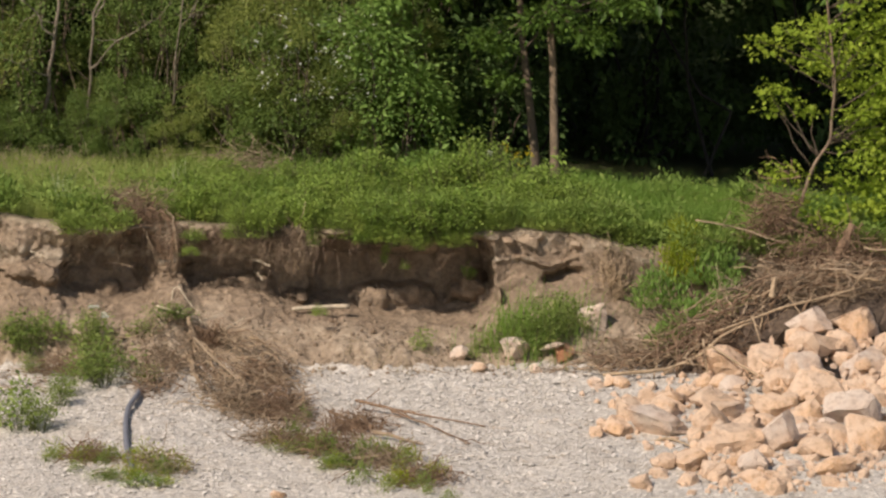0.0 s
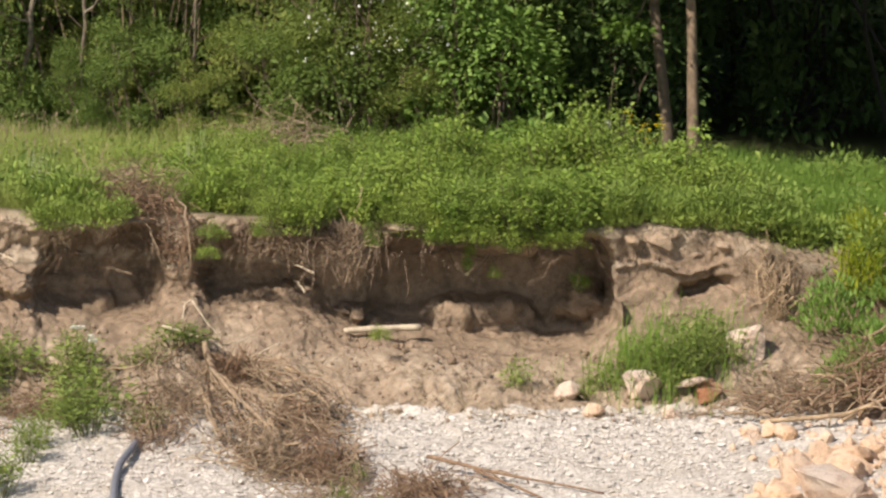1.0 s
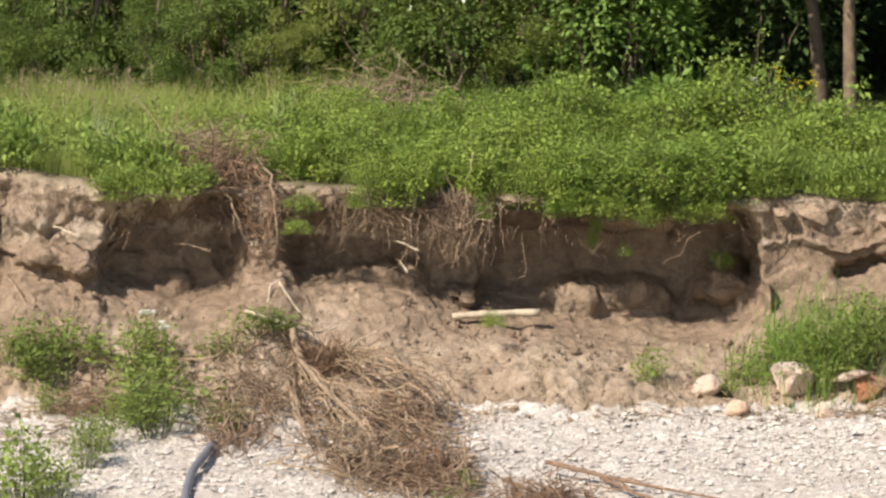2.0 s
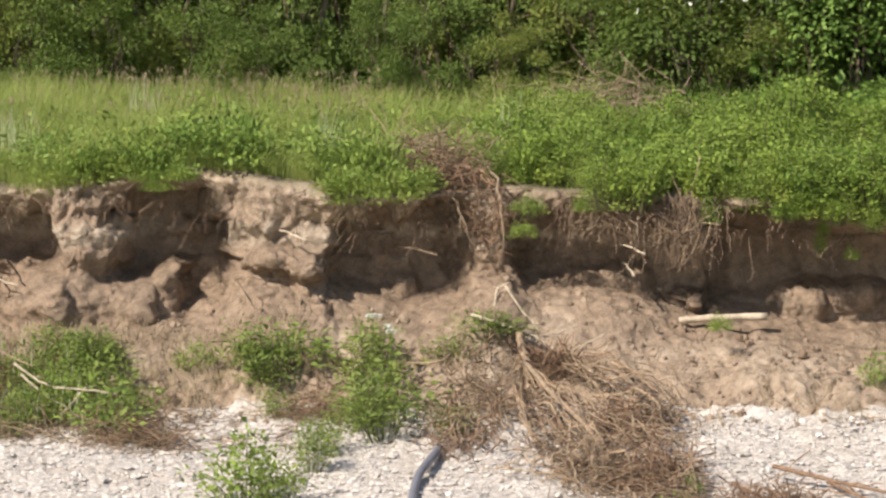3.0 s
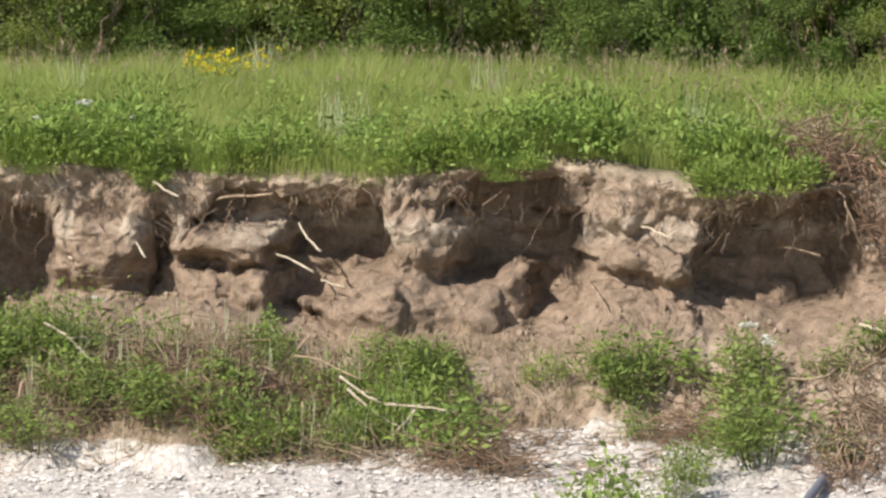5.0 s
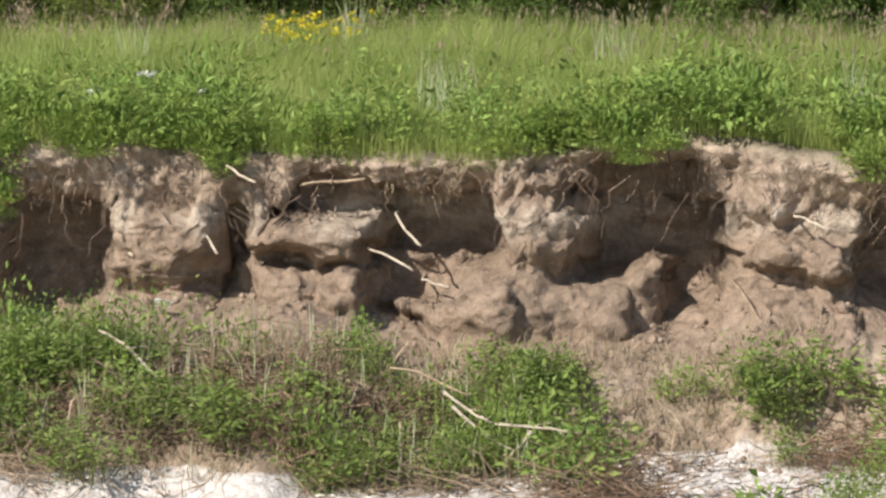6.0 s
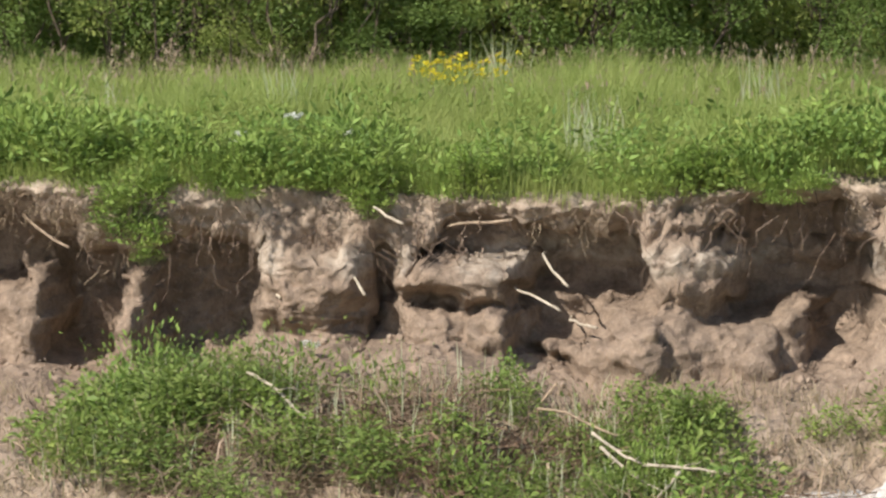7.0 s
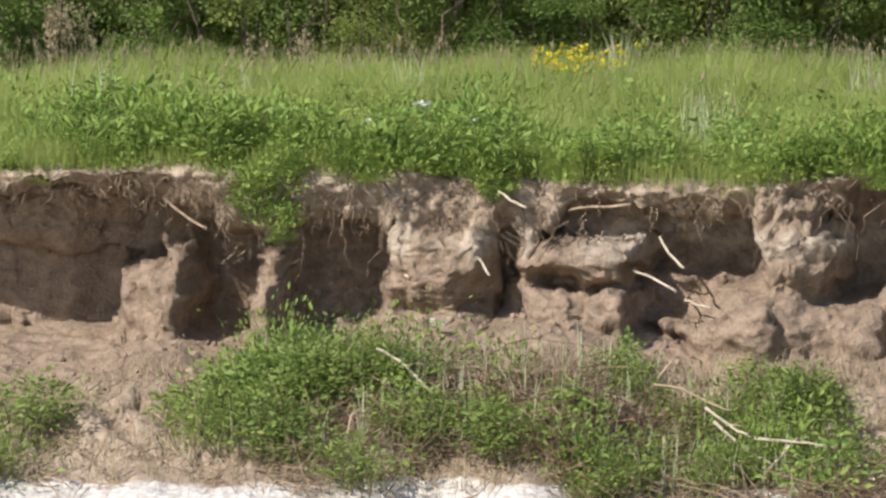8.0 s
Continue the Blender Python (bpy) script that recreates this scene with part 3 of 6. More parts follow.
bm = bmesh.new()
bmesh.ops.create_icosphere(bm, subdivisions=1, radius=1.0)
BALL_LOW_V = np.array([v.co[:] for v in bm.verts])
BALL_LOW_F = np.array([[v.index for v in f.verts] for f in bm.faces])
bm.free()


def boulder_mesh(name, w, d, h, seed, mat):
    """An angular broken block, its corners worn round."""
    g = np.random.default_rng(seed)
    v = np.sign(BALL_V) * abs(BALL_V) ** g.uniform(0.45, 0.75, 3)
    v = v / np.linalg.norm(v, axis=1).max() @ np.array(Euler(g.uniform(0, 6.28, 3)).to_matrix())
    q = v + seed * 3.7
    v = v * (1 + 0.07 * fbm(q[:, 0], q[:, 1], q[:, 2], 0.6, 3, 0.5, seed=41))[:, None]
    for _ in range(22):
        nrm = g.normal(0, 1, 3)
        nrm /= np.linalg.norm(nrm)
        lim = g.uniform(0.36, 0.62)
        over = np.maximum(v @ nrm - lim, 0)
        v = v - over[:, None] * nrm * 0.99
    crack = np.maximum(0.12 - abs(fbm(q[:, 0], q[:, 1], q[:, 2], 0.7, 2, 0.5, seed=43)), 0) * 0.5
    v = v * (1 - crack + 0.035 * fbm(q[:, 0], q[:, 1], q[:, 2], 0.2, 3, 0.6, seed=44))[:, None]
    v = v / (v.max(0) - v.min(0)) * np.array([w, d, h])
    return mesh(name, v, BALL_F, mat, False)


def boulder(x, y, z, w, h, mat, seed, name="boulder", label="", group=""):
    g = np.random.default_rng(seed)
    ob = new(name, boulder_mesh(name, w, w * g.uniform(0.7, 1.0), h, seed, mat))
    ob.matrix_world = pose(x, y, z, g.uniform(-14, 14), g.uniform(-14, 14), g.uniform(-40, 40))
    return tagged(ob, label, "boulder", group)


ORANGE, GREYISH = "broken orange limestone boulder on the rubble heap", "pale grey limestone boulder on the rubble heap"
# heap: x, y, z, width, height; stones with a minus width are grey
HEAP = [(8.9, -2.1, 0.70, -0.58, 0.36), (9.55, -2.0, 0.70, 0.62, 0.42), (8.9, -2.45, 0.45, 0.66, 0.42), (9.3, -2.3, 0.44, 0.4, 0.42),
        (9.95, -2.4, 0.42, 0.5, 0.42), (8.75, -2.9, 0.20, -0.5, 0.46), (9.5, -2.9, 0.16, -0.6, 0.52), (8.3, -2.6, 0.22, 0.6, 0.55),
        (8.85, -3.5, -0.03, 0.8, 0.5), (8.4, -3.2, 0.03, 0.46, 0.42), (9.4, -3.4, -0.04, 0.54, 0.38), (7.7, -2.3, 0.28, 0.68, 0.44),
        (9.85, -3.0, 0.1, 0.4, 0.42), (9.75, -3.7, -0.15, 0.5, 0.4)]
# rubble strewn on the bar in front of the heap: x, y, width, height
STREWN = [(6.24, -4.6, 0.38, 0.34), (6.58, -5.2, -0.85, 0.40), (5.91, -5.0, 0.18, 0.16), (5.77, -5.4, 0.24, 0.2), (6.05, -5.3, 0.38, 0.24),
          (6.9, -3.8, 0.46, 0.24), (6.6, -3.5, 0.3, 0.2), (7.1, -3.5, 0.38, 0.24), (6.76, -4.4, 0.46, 0.3), (7.45, -3.9, 0.84, 0.36),
          (7.41, -4.5, 0.6, 0.28), (7.26, -5.1, 0.56, 0.48), (7.68, -5.4, 0.62, 0.32), (8.15, -4.4, 0.5, 0.42)]
STREWN_NEAR = [(7.45, -6.3, 0.72, 0.48), (8.6, -4.6, 0.48, 0.36), (9.25, -4.6, -0.72, 0.5), (8.0, -6.3, -0.55, 0.54), (9.2, -6.1, 0.5, 0.55),
               (8.5, -6.6, 0.55, 0.3), (7.6, -7.3, -0.48, 0.34), (8.6, -7.4, 0.62, 0.3), (6.84, -7.1, 0.55, 0.32), (7.1, -7.5, 0.4, 0.26),
               (8.35, -5.6, -0.36, 0.28), (8.73, -5.6, 0.46, 0.28), (9.14, -4.1, 0.4, 0.26), (9.6, -3.9, 0.3, 0.32), (9.8, -5.3, 0.6, 0.4)]
seed = 100
for x, y, z, w, h in HEAP:
    seed += 1
    boulder(x, y, z, abs(w) * 1.08, h * 1.15, ROCK if w > 0 else ROCK_GREY, seed, label=ORANGE if w > 0 else GREYISH, group="rubble heap")
for x, y, w, h in STREWN + STREWN_NEAR:
    seed += 1
    boulder(x, y, float(bar_z(x, y)) + 0.25 * h, abs(w) * 1.05, h * 1.1, ROCK if w > 0 else ROCK_GREY, seed,
            label="orange limestone boulder strewn on the gravel" if w > 0 else "pale grey limestone boulder strewn on the gravel", group="rubble heap")
# filling between the large blocks
g = np.random.default_rng(5)
for i in range(290):
    x, y = g.uniform(6.1, 10.3), -2.2 - 6.0 * g.uniform(0, 1)
    if x < 7.3 + 0.18 * min(y + 4.2, 0) and g.uniform() < 0.85:
        continue
    r = 0.07 + 0.22 * g.uniform() ** 1.6
    lift = 0.62 * float(smooth(y, -4.2, -1.9)) * float(smooth(x, 7.6, 8.6))
    boulder(x, y, float(bar_z(x, y)) + lift * g.uniform(0.5, 1) + 0.2 * r, r * 1.3, r, ROCK if g.uniform() < 0.85 else ROCK_GREY, 300 + i,
            name="rubble_stone", label="small broken limestone lying among the boulders", group="rubble heap")
def small_rubble():
    """Chips and small stones between the blocks."""
    g = np.random.default_rng(77)
    n = 900
    x, y = g.uniform(5.7, 10.4, n), -2.2 - 6.2 * g.uniform(0, 1, n)
    keep = x > 6.2 - 0.12 * (y + 4) + g.normal(0, 0.35, n)
    x, y = x[keep], y[keep]
    n = len(x)
    r = np.exp(g.normal(math.log(0.045), 0.4, n)).clip(0.02, 0.12)
    z = bar_z(x, y) + 0.55 * smooth(y, -4.2, -2.2) * smooth(x, 7.6, 8.6) * g.uniform(0.6, 1.0, n) + 0.3 * r
    q = BALL_LOW_V[None] * g.uniform(0.6, 1.3, (n, len(BALL_LOW_V), 1)) * r[:, None, None] * g.uniform(0.7, 1.3, (n, 1, 3)) + np.stack([x, y, z], 1)[:, None]
    f = BALL_LOW_F[None] + (np.arange(n) * len(BALL_LOW_V))[:, None, None]
    tagged(new("rubble_chips", mesh("rubble_chips", q.reshape(-1, 3), f.reshape(-1, 3), ROCK)), "orange limestone chips between the boulders", "rubble", kind="stuff")


small_rubble()
# single stones at the foot of the slump
for x, y, w, h, mat, lab in ((5.63, -1.58, 0.26, 0.28, ROCK_RED, "reddish stone at the foot of the bank"), (5.25, -2.0, 0.2, 0.2, ROCK_GREY, "brown stone at the foot of the bank"),
                             (6.07, -1.08, 0.42, 0.4, ROCK_GREY, "pale orange stone in the slumped earth"), (4.28, -1.4, 0.3, 0.2, ROCK_GREY, "flat pale stone in the slumped earth"),
                             (5.02, -1.5, 0.42, 0.36, ROCK_GREY, "grey stone half sunk in the slumped earth"), (4.5, -1.9, 0.25, 0.16, ROCK, "tan stone at the foot of the bank"),
                             (6.0, -2.6, 0.2, 0.14, ROCK_GREY, "white stone on the gravel"), (1.55, -8.6, 0.22, 0.12, ROCK, "orange stone alone on the gravel")):
    seed += 1
    boulder(x, y, float(slope_z(x, y)) + 0.25 * h, w, h, mat, seed, name="stone", label=lab)
for i, (x, dz, w) in enumerate(((5.02, 0.16, 0.2), (5.3, 0.17, 0.3), (5.45, 0.12, 0.16), (5.95, 0.2, 0.24), (6.25, 0.24, 0.16))):
    boulder(x, -0.17, float(along(LIP, x)) - dz, w, w * 0.55, BEDDED, 620 + i, name="stone", label="pale stone bedded in the earth under the turf", group="stones in the bank")
seed += 1
boulder(5.5, -1.62, float(slope_z(5.5, -1.62)) + 0.2, 0.34, 0.09, ROCK_GREY, seed, name="stone", label="white flat slab leaning on a reddish stone")


# ---------------------------------------------------------------- plants
def thing(name, label, category, group=""):
    return tagged(new(name), label, category, group)


def mound_plant(name, label, category, seed, radius, height, count, leaf, mat, stem_mat=None, group="", upright=0.3, ragged=0.15):
    """A bushy plant: stems from one root, leaves thick towards the outside, with gaps."""
    g = np.random.default_rng(seed)
    ob = thing(name, label, category, group)
    k = 26
    c = g.normal(0, 1, (k, 3))
    c /= np.linalg.norm(c, axis=1)[:, None]
    c[:, 2] = abs(c[:, 2])
    c *= g.uniform(0.45, 1.0, (k, 1)) ** 0.6 * np.array([radius, radius, height])
    pick = g.integers(0, k, count)
    p = c[pick] * g.uniform(0.75, 1.05, (count, 1)) + g.normal(0, ragged, (count, 3)) * np.array([radius, radius, height * 0.8])
    p[:, 2] = abs(p[:, 2]) + 0.01
    ways = p / np.array([radius, radius, height]) + g.normal(0, 0.6, (count, 3)) + np.array([0, 0, upright])
    v, f = leaf_cloud(p, ways, leaf, g, 0.44)
    tagged(part("foliage", mesh("foliage", v, f, mat), ob), kind="stuff")
    h = Heap()
    for q in c[:7]:
        h.add(*tube(crooked((0, 0, -0.06), q * 0.95, 0.12, 5, g), np.linspace(0.012, 0.004, 5), 3))
    tagged(part("stalk", h.mesh("stalk", stem_mat or STRAW), ob), kind="stuff")
    return ob


def leafy_plant(name, label, category, seed, shoots, per, leaf, mat, group="", aspect=0.62, lift=0.15, sway=0.25):
    """A bush of unit size: arching shoots from one root, broad leaves along each, a whorl at the tip."""
    g = np.random.default_rng(seed)
    ob = thing(name, label, category, group)
    h, pts, ways = Heap(), [], []
    for i in range(shoots):
        a, r = g.uniform(0, 2 * np.pi), math.sqrt(g.uniform(0, 1)) * g.uniform(0.75, 1.1)
        top = math.sqrt(max(1 - min(r, 1) ** 2, 0.0)) * g.uniform(0.6, 1.05) * (1.3 if i % 9 == 0 else 1.0) + 0.12
        tip = np.array([r * math.cos(a), r * math.sin(a), top])
        root = np.array([tip[0] * 0.35, tip[1] * 0.35, -0.05])
        u = np.linspace(0, 1, 6)[:, None]
        line = root + (tip - root) * np.concatenate([u, u, u ** 0.7], 1) + g.normal(0, 0.04, (6, 3)) * u
        h.add(*tube(line[[0, 2, 5]], np.array([0.014, 0.010, 0.004]), 3))
        n = int(per * (0.45 + 0.75 * top))
        k = 1 - g.uniform(0, 1, n) ** 1.5 * 0.8
        q = np.stack([np.interp(k, u[:, 0], line[:, j]) for j in range(3)], 1)
        b = g.uniform(0, 2 * np.pi, n)
        w = np.stack([np.cos(b), np.sin(b), g.normal(lift, 0.35, n)], 1) + 0.35 * np.array([math.cos(a) * r, math.sin(a) * r, 0])
        pts.append(q + w * np.array([1, 1, 0.6]) * g.uniform(0.02, 0.09 + sway * 0.25, (n, 1)))
        ways.append(w)
    pts, ways = np.concatenate(pts), np.concatenate(ways)
    pts[:, 2] = np.maximum(pts[:, 2], 0.02)
    v, f = leaf_cloud(pts, ways, leaf, g, aspect, 0.2)
    tagged(part("foliage", mesh("foliage", v, f, mat), ob), kind="stuff")
    tagged(part("stalk", h.mesh("stalk", STALK), ob), kind="stuff")
    return ob


def spread(masters, places, g):
    """Copies of the masters at x, y, z, width, height."""
    for i, (x, y, z, w, h) in enumerate(places):
        src = masters[int(g.integers(0, len(masters)))]
        copy_thing(src, pose(x, y, z, 0, 0, g.uniform(0, 360)) @ Matrix.Diagonal((w, w, h, 1)))
    for m in masters:
        for o in (*m.children_recursive, m):
            bpy.data.objects.remove(o)


g = np.random.default_rng(21)
BRAMBLE = [leafy_plant("bramble", "green bramble thicket at the top of the bank", "bramble", 50 + i, 66, 54, (0.052, 0.068, 0.058, 0.078)[i], LEAF_BRAMBLE, "brambles on the bank", 0.66, 0.2, 0.4) for i in range(4)]
places = []
for x in np.arange(0.75, 5.0, 0.21):
    # billows that lean out over the edge
    x += g.uniform(-0.12, 0.12)
    big = 0.5 + 0.5 * float(vnoise(x * 1.5, 0, 0, 58))
    y = g.uniform(-0.16, 0.12) + (0.3 if x < 1.3 else -0.28 if x < 1.8 else 0.14 if x < 2.3 else -0.08)
    w = 0.28 + 0.30 * big
    places.append((x, y, float(field_z(x, max(y, 0.0))) - 0.12, w, w * g.uniform(1.1, 1.55)))
    if x > 4.75:
        places.pop()
    if 2.4 < x < 4.7 and big > 0.35:
        w = g.uniform(0.16, 0.28)
        places.append((x, g.uniform(-0.42, -0.3), float(along(LIP, x)) - g.uniform(0.06, 0.26), w, w))
for i in range(105):
    x, y = g.uniform(-0.7, 6.6), 0.25 + 3.1 * g.uniform(0, 1) ** 1.15
    big = 0.5 + 0.6 * float(vnoise(x * 1.1, y * 0.9, 0, 59))
    if (x > 5.0 and y > 1.4) or big < 0.18:
        continue
    w = (0.22 + 0.46 * big) * (1.0 if x > 0.6 else 0.7)
    places.append((x, y, float(field_z(x, y)) - 0.06, w, w * g.uniform(0.8, 1.5)))
for i in range(34):
    # low sprays between the herbs of the western edge
    x = g.uniform(-7.2, -0.6)
    if (-2.3 < x < -1.05) or vnoise(x * 1.3, 0, 0, 94) < g.uniform(-0.5, 0.3):
        continue
    w = g.uniform(0.16, 0.32)
    places.append((x, g.uniform(-0.12, 0.35), float(field_z(x, 0.0)) - 0.04, w, w * g.uniform(0.8, 1.2)))
spread(BRAMBLE, places, g)

masters = [leafy_plant("herb", "green leafy herbs along the edge of the bank", "herb", 60 + i, 36, 22, (0.15, 0.2)[i], LEAF_HERB, "herbs on the bank", (0.42, 0.28)[i], 0.7, 0.5) for i in range(2)]
masters += [mound_plant("herb", "soft green herbs and grass along the edge of the bank", "herb", 63 + i, 1, 1, 800, 0.155, LEAF_HERB, STALK, "herbs on the bank", 0.9, 0.25) for i in range(3)]
places = []
for i in range(46):
    x = g.uniform(-9.3, -0.6)
    y = -0.06 + 1.5 * g.uniform() ** 1.7
    w = g.uniform(0.22, 0.42)
    if (-2.3 < x < -1.0 or -4.6 < x < -3.4) and y < 0.12:
        continue
    places.append((x, y, float(field_z(x, max(y, 0.0))) - 0.05, w, w * g.uniform(0.8, 1.3)))
for i in range(28):
    x = g.uniform(6.3, 10.4)
    y = g.uniform(-0.6, 1.2)
    w = g.uniform(0.25, 0.42)
    places.append((x, y, float(field_z(x, max(y, 0.0))) - 0.05, w, w * g.uniform(0.8, 1.2)))
for i in range(30):
    x, w = g.uniform(4.8, 6.8), g.uniform(0.16, 0.3)
    places.append((x, g.uniform(-0.12, 0.1), float(along(LIP, x)) - 0.02, w, w * g.uniform(0.9, 1.4)))
for i in range(40):
    x, y = g.uniform(4.4, 8.6), g.uniform(0.1, 2.6)
    w = g.uniform(0.22, 0.42)
    places.append((x, y, float(field_z(x, y)) - 0.05, w, w * g.uniform(0.7, 1.3)))
for i in range(60):
    x = g.uniform(-9.3, -0.5)
    if -2.2 < x < -1.0 or -4.0 < x < -3.4 or vnoise(x * 1.1, 0, 0, 96) < g.uniform(-0.3, 0.3):
        continue
    w = g.uniform(0.16, 0.32)
    y = g.uniform(-0.16, 0.06)
    places.append((x, y, float(field_z(x, 0.0)) - 0.05, w, w * g.uniform(0.7, 1.1)))
for i in range(80):
    x = g.uniform(-9.2, -0.5)
    if -2.2 < x < -1.0 or vnoise(x * 1.7, 0, 0, 93) < g.uniform(-0.1, 0.5):
        continue
    w = g.uniform(0.12, 0.26)
    places.append((x, g.uniform(-0.3, -0.2), float(along(LIP, x)) - g.uniform(0.03, 0.2), w * 0.8, w * g.uniform(0.5, 0.9)))
for x, z, w in ((-6.85, 1.85, 0.26), (-6.8, 1.68, 0.2), (-6.95, 1.75, 0.2), (-6.75, 1.55, 0.12), (-0.75, 1.85, 0.26), (-0.45, 1.88, 0.28), (-0.95, 1.9, 0.2), (-0.2, 1.92, 0.24), (0.75, 1.72, 0.17), (0.7, 1.55, 0.12), (1.25, 1.78, 0.12)):
    places.append((x, -0.38, z - 0.05, w, w))
for x, y, z, w, h in ((3.33, -0.2, 1.32, 0.07, 0.2), (3.36, -0.2, 1.5, 0.06, 0.14), (3.62, -0.15, 1.28, 0.07, 0.12), (2.42, -1.0, 0.74, 0.11, 0.12), (2.35, -0.3, 1.6, 0.1, 0.2), (4.5, 0.2, 1.1, 0.12, 0.16)):
    places.append((x, y, z, w, h))
spread(masters, places, g)

# clumps on the slumped earth and the bar: x, y, width, height
CLUMPS = [(-0.6, -1.15, 0.22, 0.34), (-0.6, -1.6, 0.4, 0.44), (-0.45, -2.1, 0.4, 0.4), (-0.5, -2.7, 0.36, 0.42), (-0.75, -2.3, 0.22, 0.26), (-1.75, -1.2, 0.26, 0.26), (-1.5, -1.5, 0.22, 0.25), (-1.4, -1.9, 0.17, 0.24),
          (-3.2, -1.3, 0.32, 0.33), (-2.9, -1.9, 0.40, 0.40), (-2.75, -2.6, 0.36, 0.38), (-3.4, -1.0, 0.22, 0.22), (-1.6, -4.7, 0.40, 0.56), (-1.35, -4.9, 0.3, 0.42), (-1.5, -1.4, 0.34, 0.42), (-1.25, -1.2, 0.28, 0.34), (-2.15, -1.2, 0.18, 0.24),
          (-1.1, -3.7, 0.2, 0.36), (-1.02, -3.2, 0.2, 0.3), (0.38, -1.05, 0.34, 0.2), (0.1, -1.2, 0.26, 0.2), (0.05, -2.6, 0.2, 0.22), (3.8, -1.3, 0.15, 0.3), (5.2, -1.5, 0.34, 0.40), (5.5, -1.4, 0.34, 0.48), (5.75, -1.3, 0.28, 0.46), (5.0, -1.1, 0.3, 0.26), (5.68, -0.95, 0.22, 0.36), (4.72, -1.25, 0.26, 0.22), (4.45, -1.35, 0.18, 0.18), (2.06, -4.5, 0.1, 0.2)]
CLUMPS_WEST = [(-7.0, -2.0, 0.4, 0.38), (-6.6, -1.8, 0.42, 0.4), (-6.2, -1.7, 0.38, 0.36), (-5.8, -1.9, 0.3, 0.3), (-6.8, -2.5, 0.38, 0.36), (-6.3, -2.6, 0.34, 0.3), (-5.9, -2.9, 0.3, 0.3),
               (-8.4, -2.1, 0.42, 0.36), (-8.6, -2.8, 0.4, 0.3), (-4.3, -1.1, 0.2, 0.3), (-5.0, -2.5, 0.36, 0.32), (-4.6, -2.0, 0.28, 0.28),
               (-5.3, -2.0, 0.26, 0.26), (-4.0, -1.4, 0.24, 0.2), (-4.1, -2.0, 0.26, 0.24), (-3.6, -2.2, 0.26, 0.26), (-4.4, -2.7, 0.3, 0.28), (-0.6, -7.6, 0.25, 0.14), (-0.1, -7.9, 0.3, 0.16), (2.4, -7.0, 0.3, 0.16), (1.8, -6.2, 0.3, 0.14)]
masters = [leafy_plant("weed_clump", "clump of green weeds rooted in the slumped earth", "weed", 70 + i, (26, 18, 22)[i], (28, 22, 26)[i], (0.12, 0.16, 0.135)[i], LEAF_WEED if i < 2 else LEAF_HERB,
                       "weeds on the slump", (0.45, 0.34, 0.5)[i], 0.35, 0.9) for i in range(3)]
masters += [mound_plant("weed_clump", "ragged clump of green weeds on the slumped earth", "weed", 75 + i, 1, 1, 760, 0.125, (LEAF_WEED, LEAF_HERB)[i], STALK, "weeds on the slump", 0.9, 0.5) for i in range(2)]
more = []
for i in range(30):
    x, y = g.uniform(-9.2, -3.2), g.uniform(-2.9, -1.3)
    if vnoise(x * 1.1, y, 0, 66) < -0.15 or -8.2 < x < -7.2:
        continue
    more.append((x, y, g.uniform(0.14, 0.3), g.uniform(0.14, 0.3)))
# the denser patches: x, y, half width, half depth, count
for cx, cy, rx, ry, n in ((-6.35, -1.5, 0.75, 0.42, 18), (-6.75, -2.1, 0.4, 0.35, 7), (-5.7, -2.0, 0.4, 0.4, 3), (-4.75, -2.4, 0.4, 0.3, 4), (-3.25, -1.6, 0.36, 0.6, 8)):
    for i in range(n):
        more.append((cx + rx * g.uniform(-1, 1), cy + ry * g.uniform(-1, 1), g.uniform(0.16, 0.28), g.uniform(0.18, 0.32)))
for x, y, w, h in CLUMPS + CLUMPS_WEST:
    copy_thing(masters[0 if (x * 10) % 3 < 2 else 2], pose(x, y, float(slope_z(x, y)) - 0.04, 0, 0, g.uniform(0, 360)) @ Matrix.Diagonal((w * 1.25, w * 1.1, h * 1.2, 1)))
spread(masters, [(x, y, float(slope_z(x, y)) - 0.04, w * 1.3, h * 1.35) for x, y, w, h in more], g)
spots = [(7.4, -0.15, 1.45, 0.3, 0.5), (7.3, -0.5, 1.1, 0.36, 0.55), (7.5, -1.1, float(slope_z(7.5, -1.1)), 0.42, 0.6), (7.75, -0.6, 1.1, 0.45, 0.65), (7.3, -1.6, float(slope_z(7.3, -1.6)), 0.35, 0.4), (7.0, -0.8, 0.8, 0.4, 0.6), (7.9, -1.0, 0.7, 0.4, 0.6), (7.05, -1.45, float(slope_z(7.05, -1.45)) - 0.03, 0.32, 0.5)]
spread([mound_plant("flowering_weed", "tall yellow-green flowering weeds on the slope", "weed", 80, 1, 1, 1100, 0.12, LEAF_YELLOW, STALK, "weeds on the slope", 1.2)], spots[:2], g)
spread([mound_plant("tall_weed", "tall fresh green weeds on the slope", "weed", 81, 1, 1, 1100, 0.13, LEAF_SAPLING, STALK, "weeds on the slope", 1.2)], spots[2:], g)


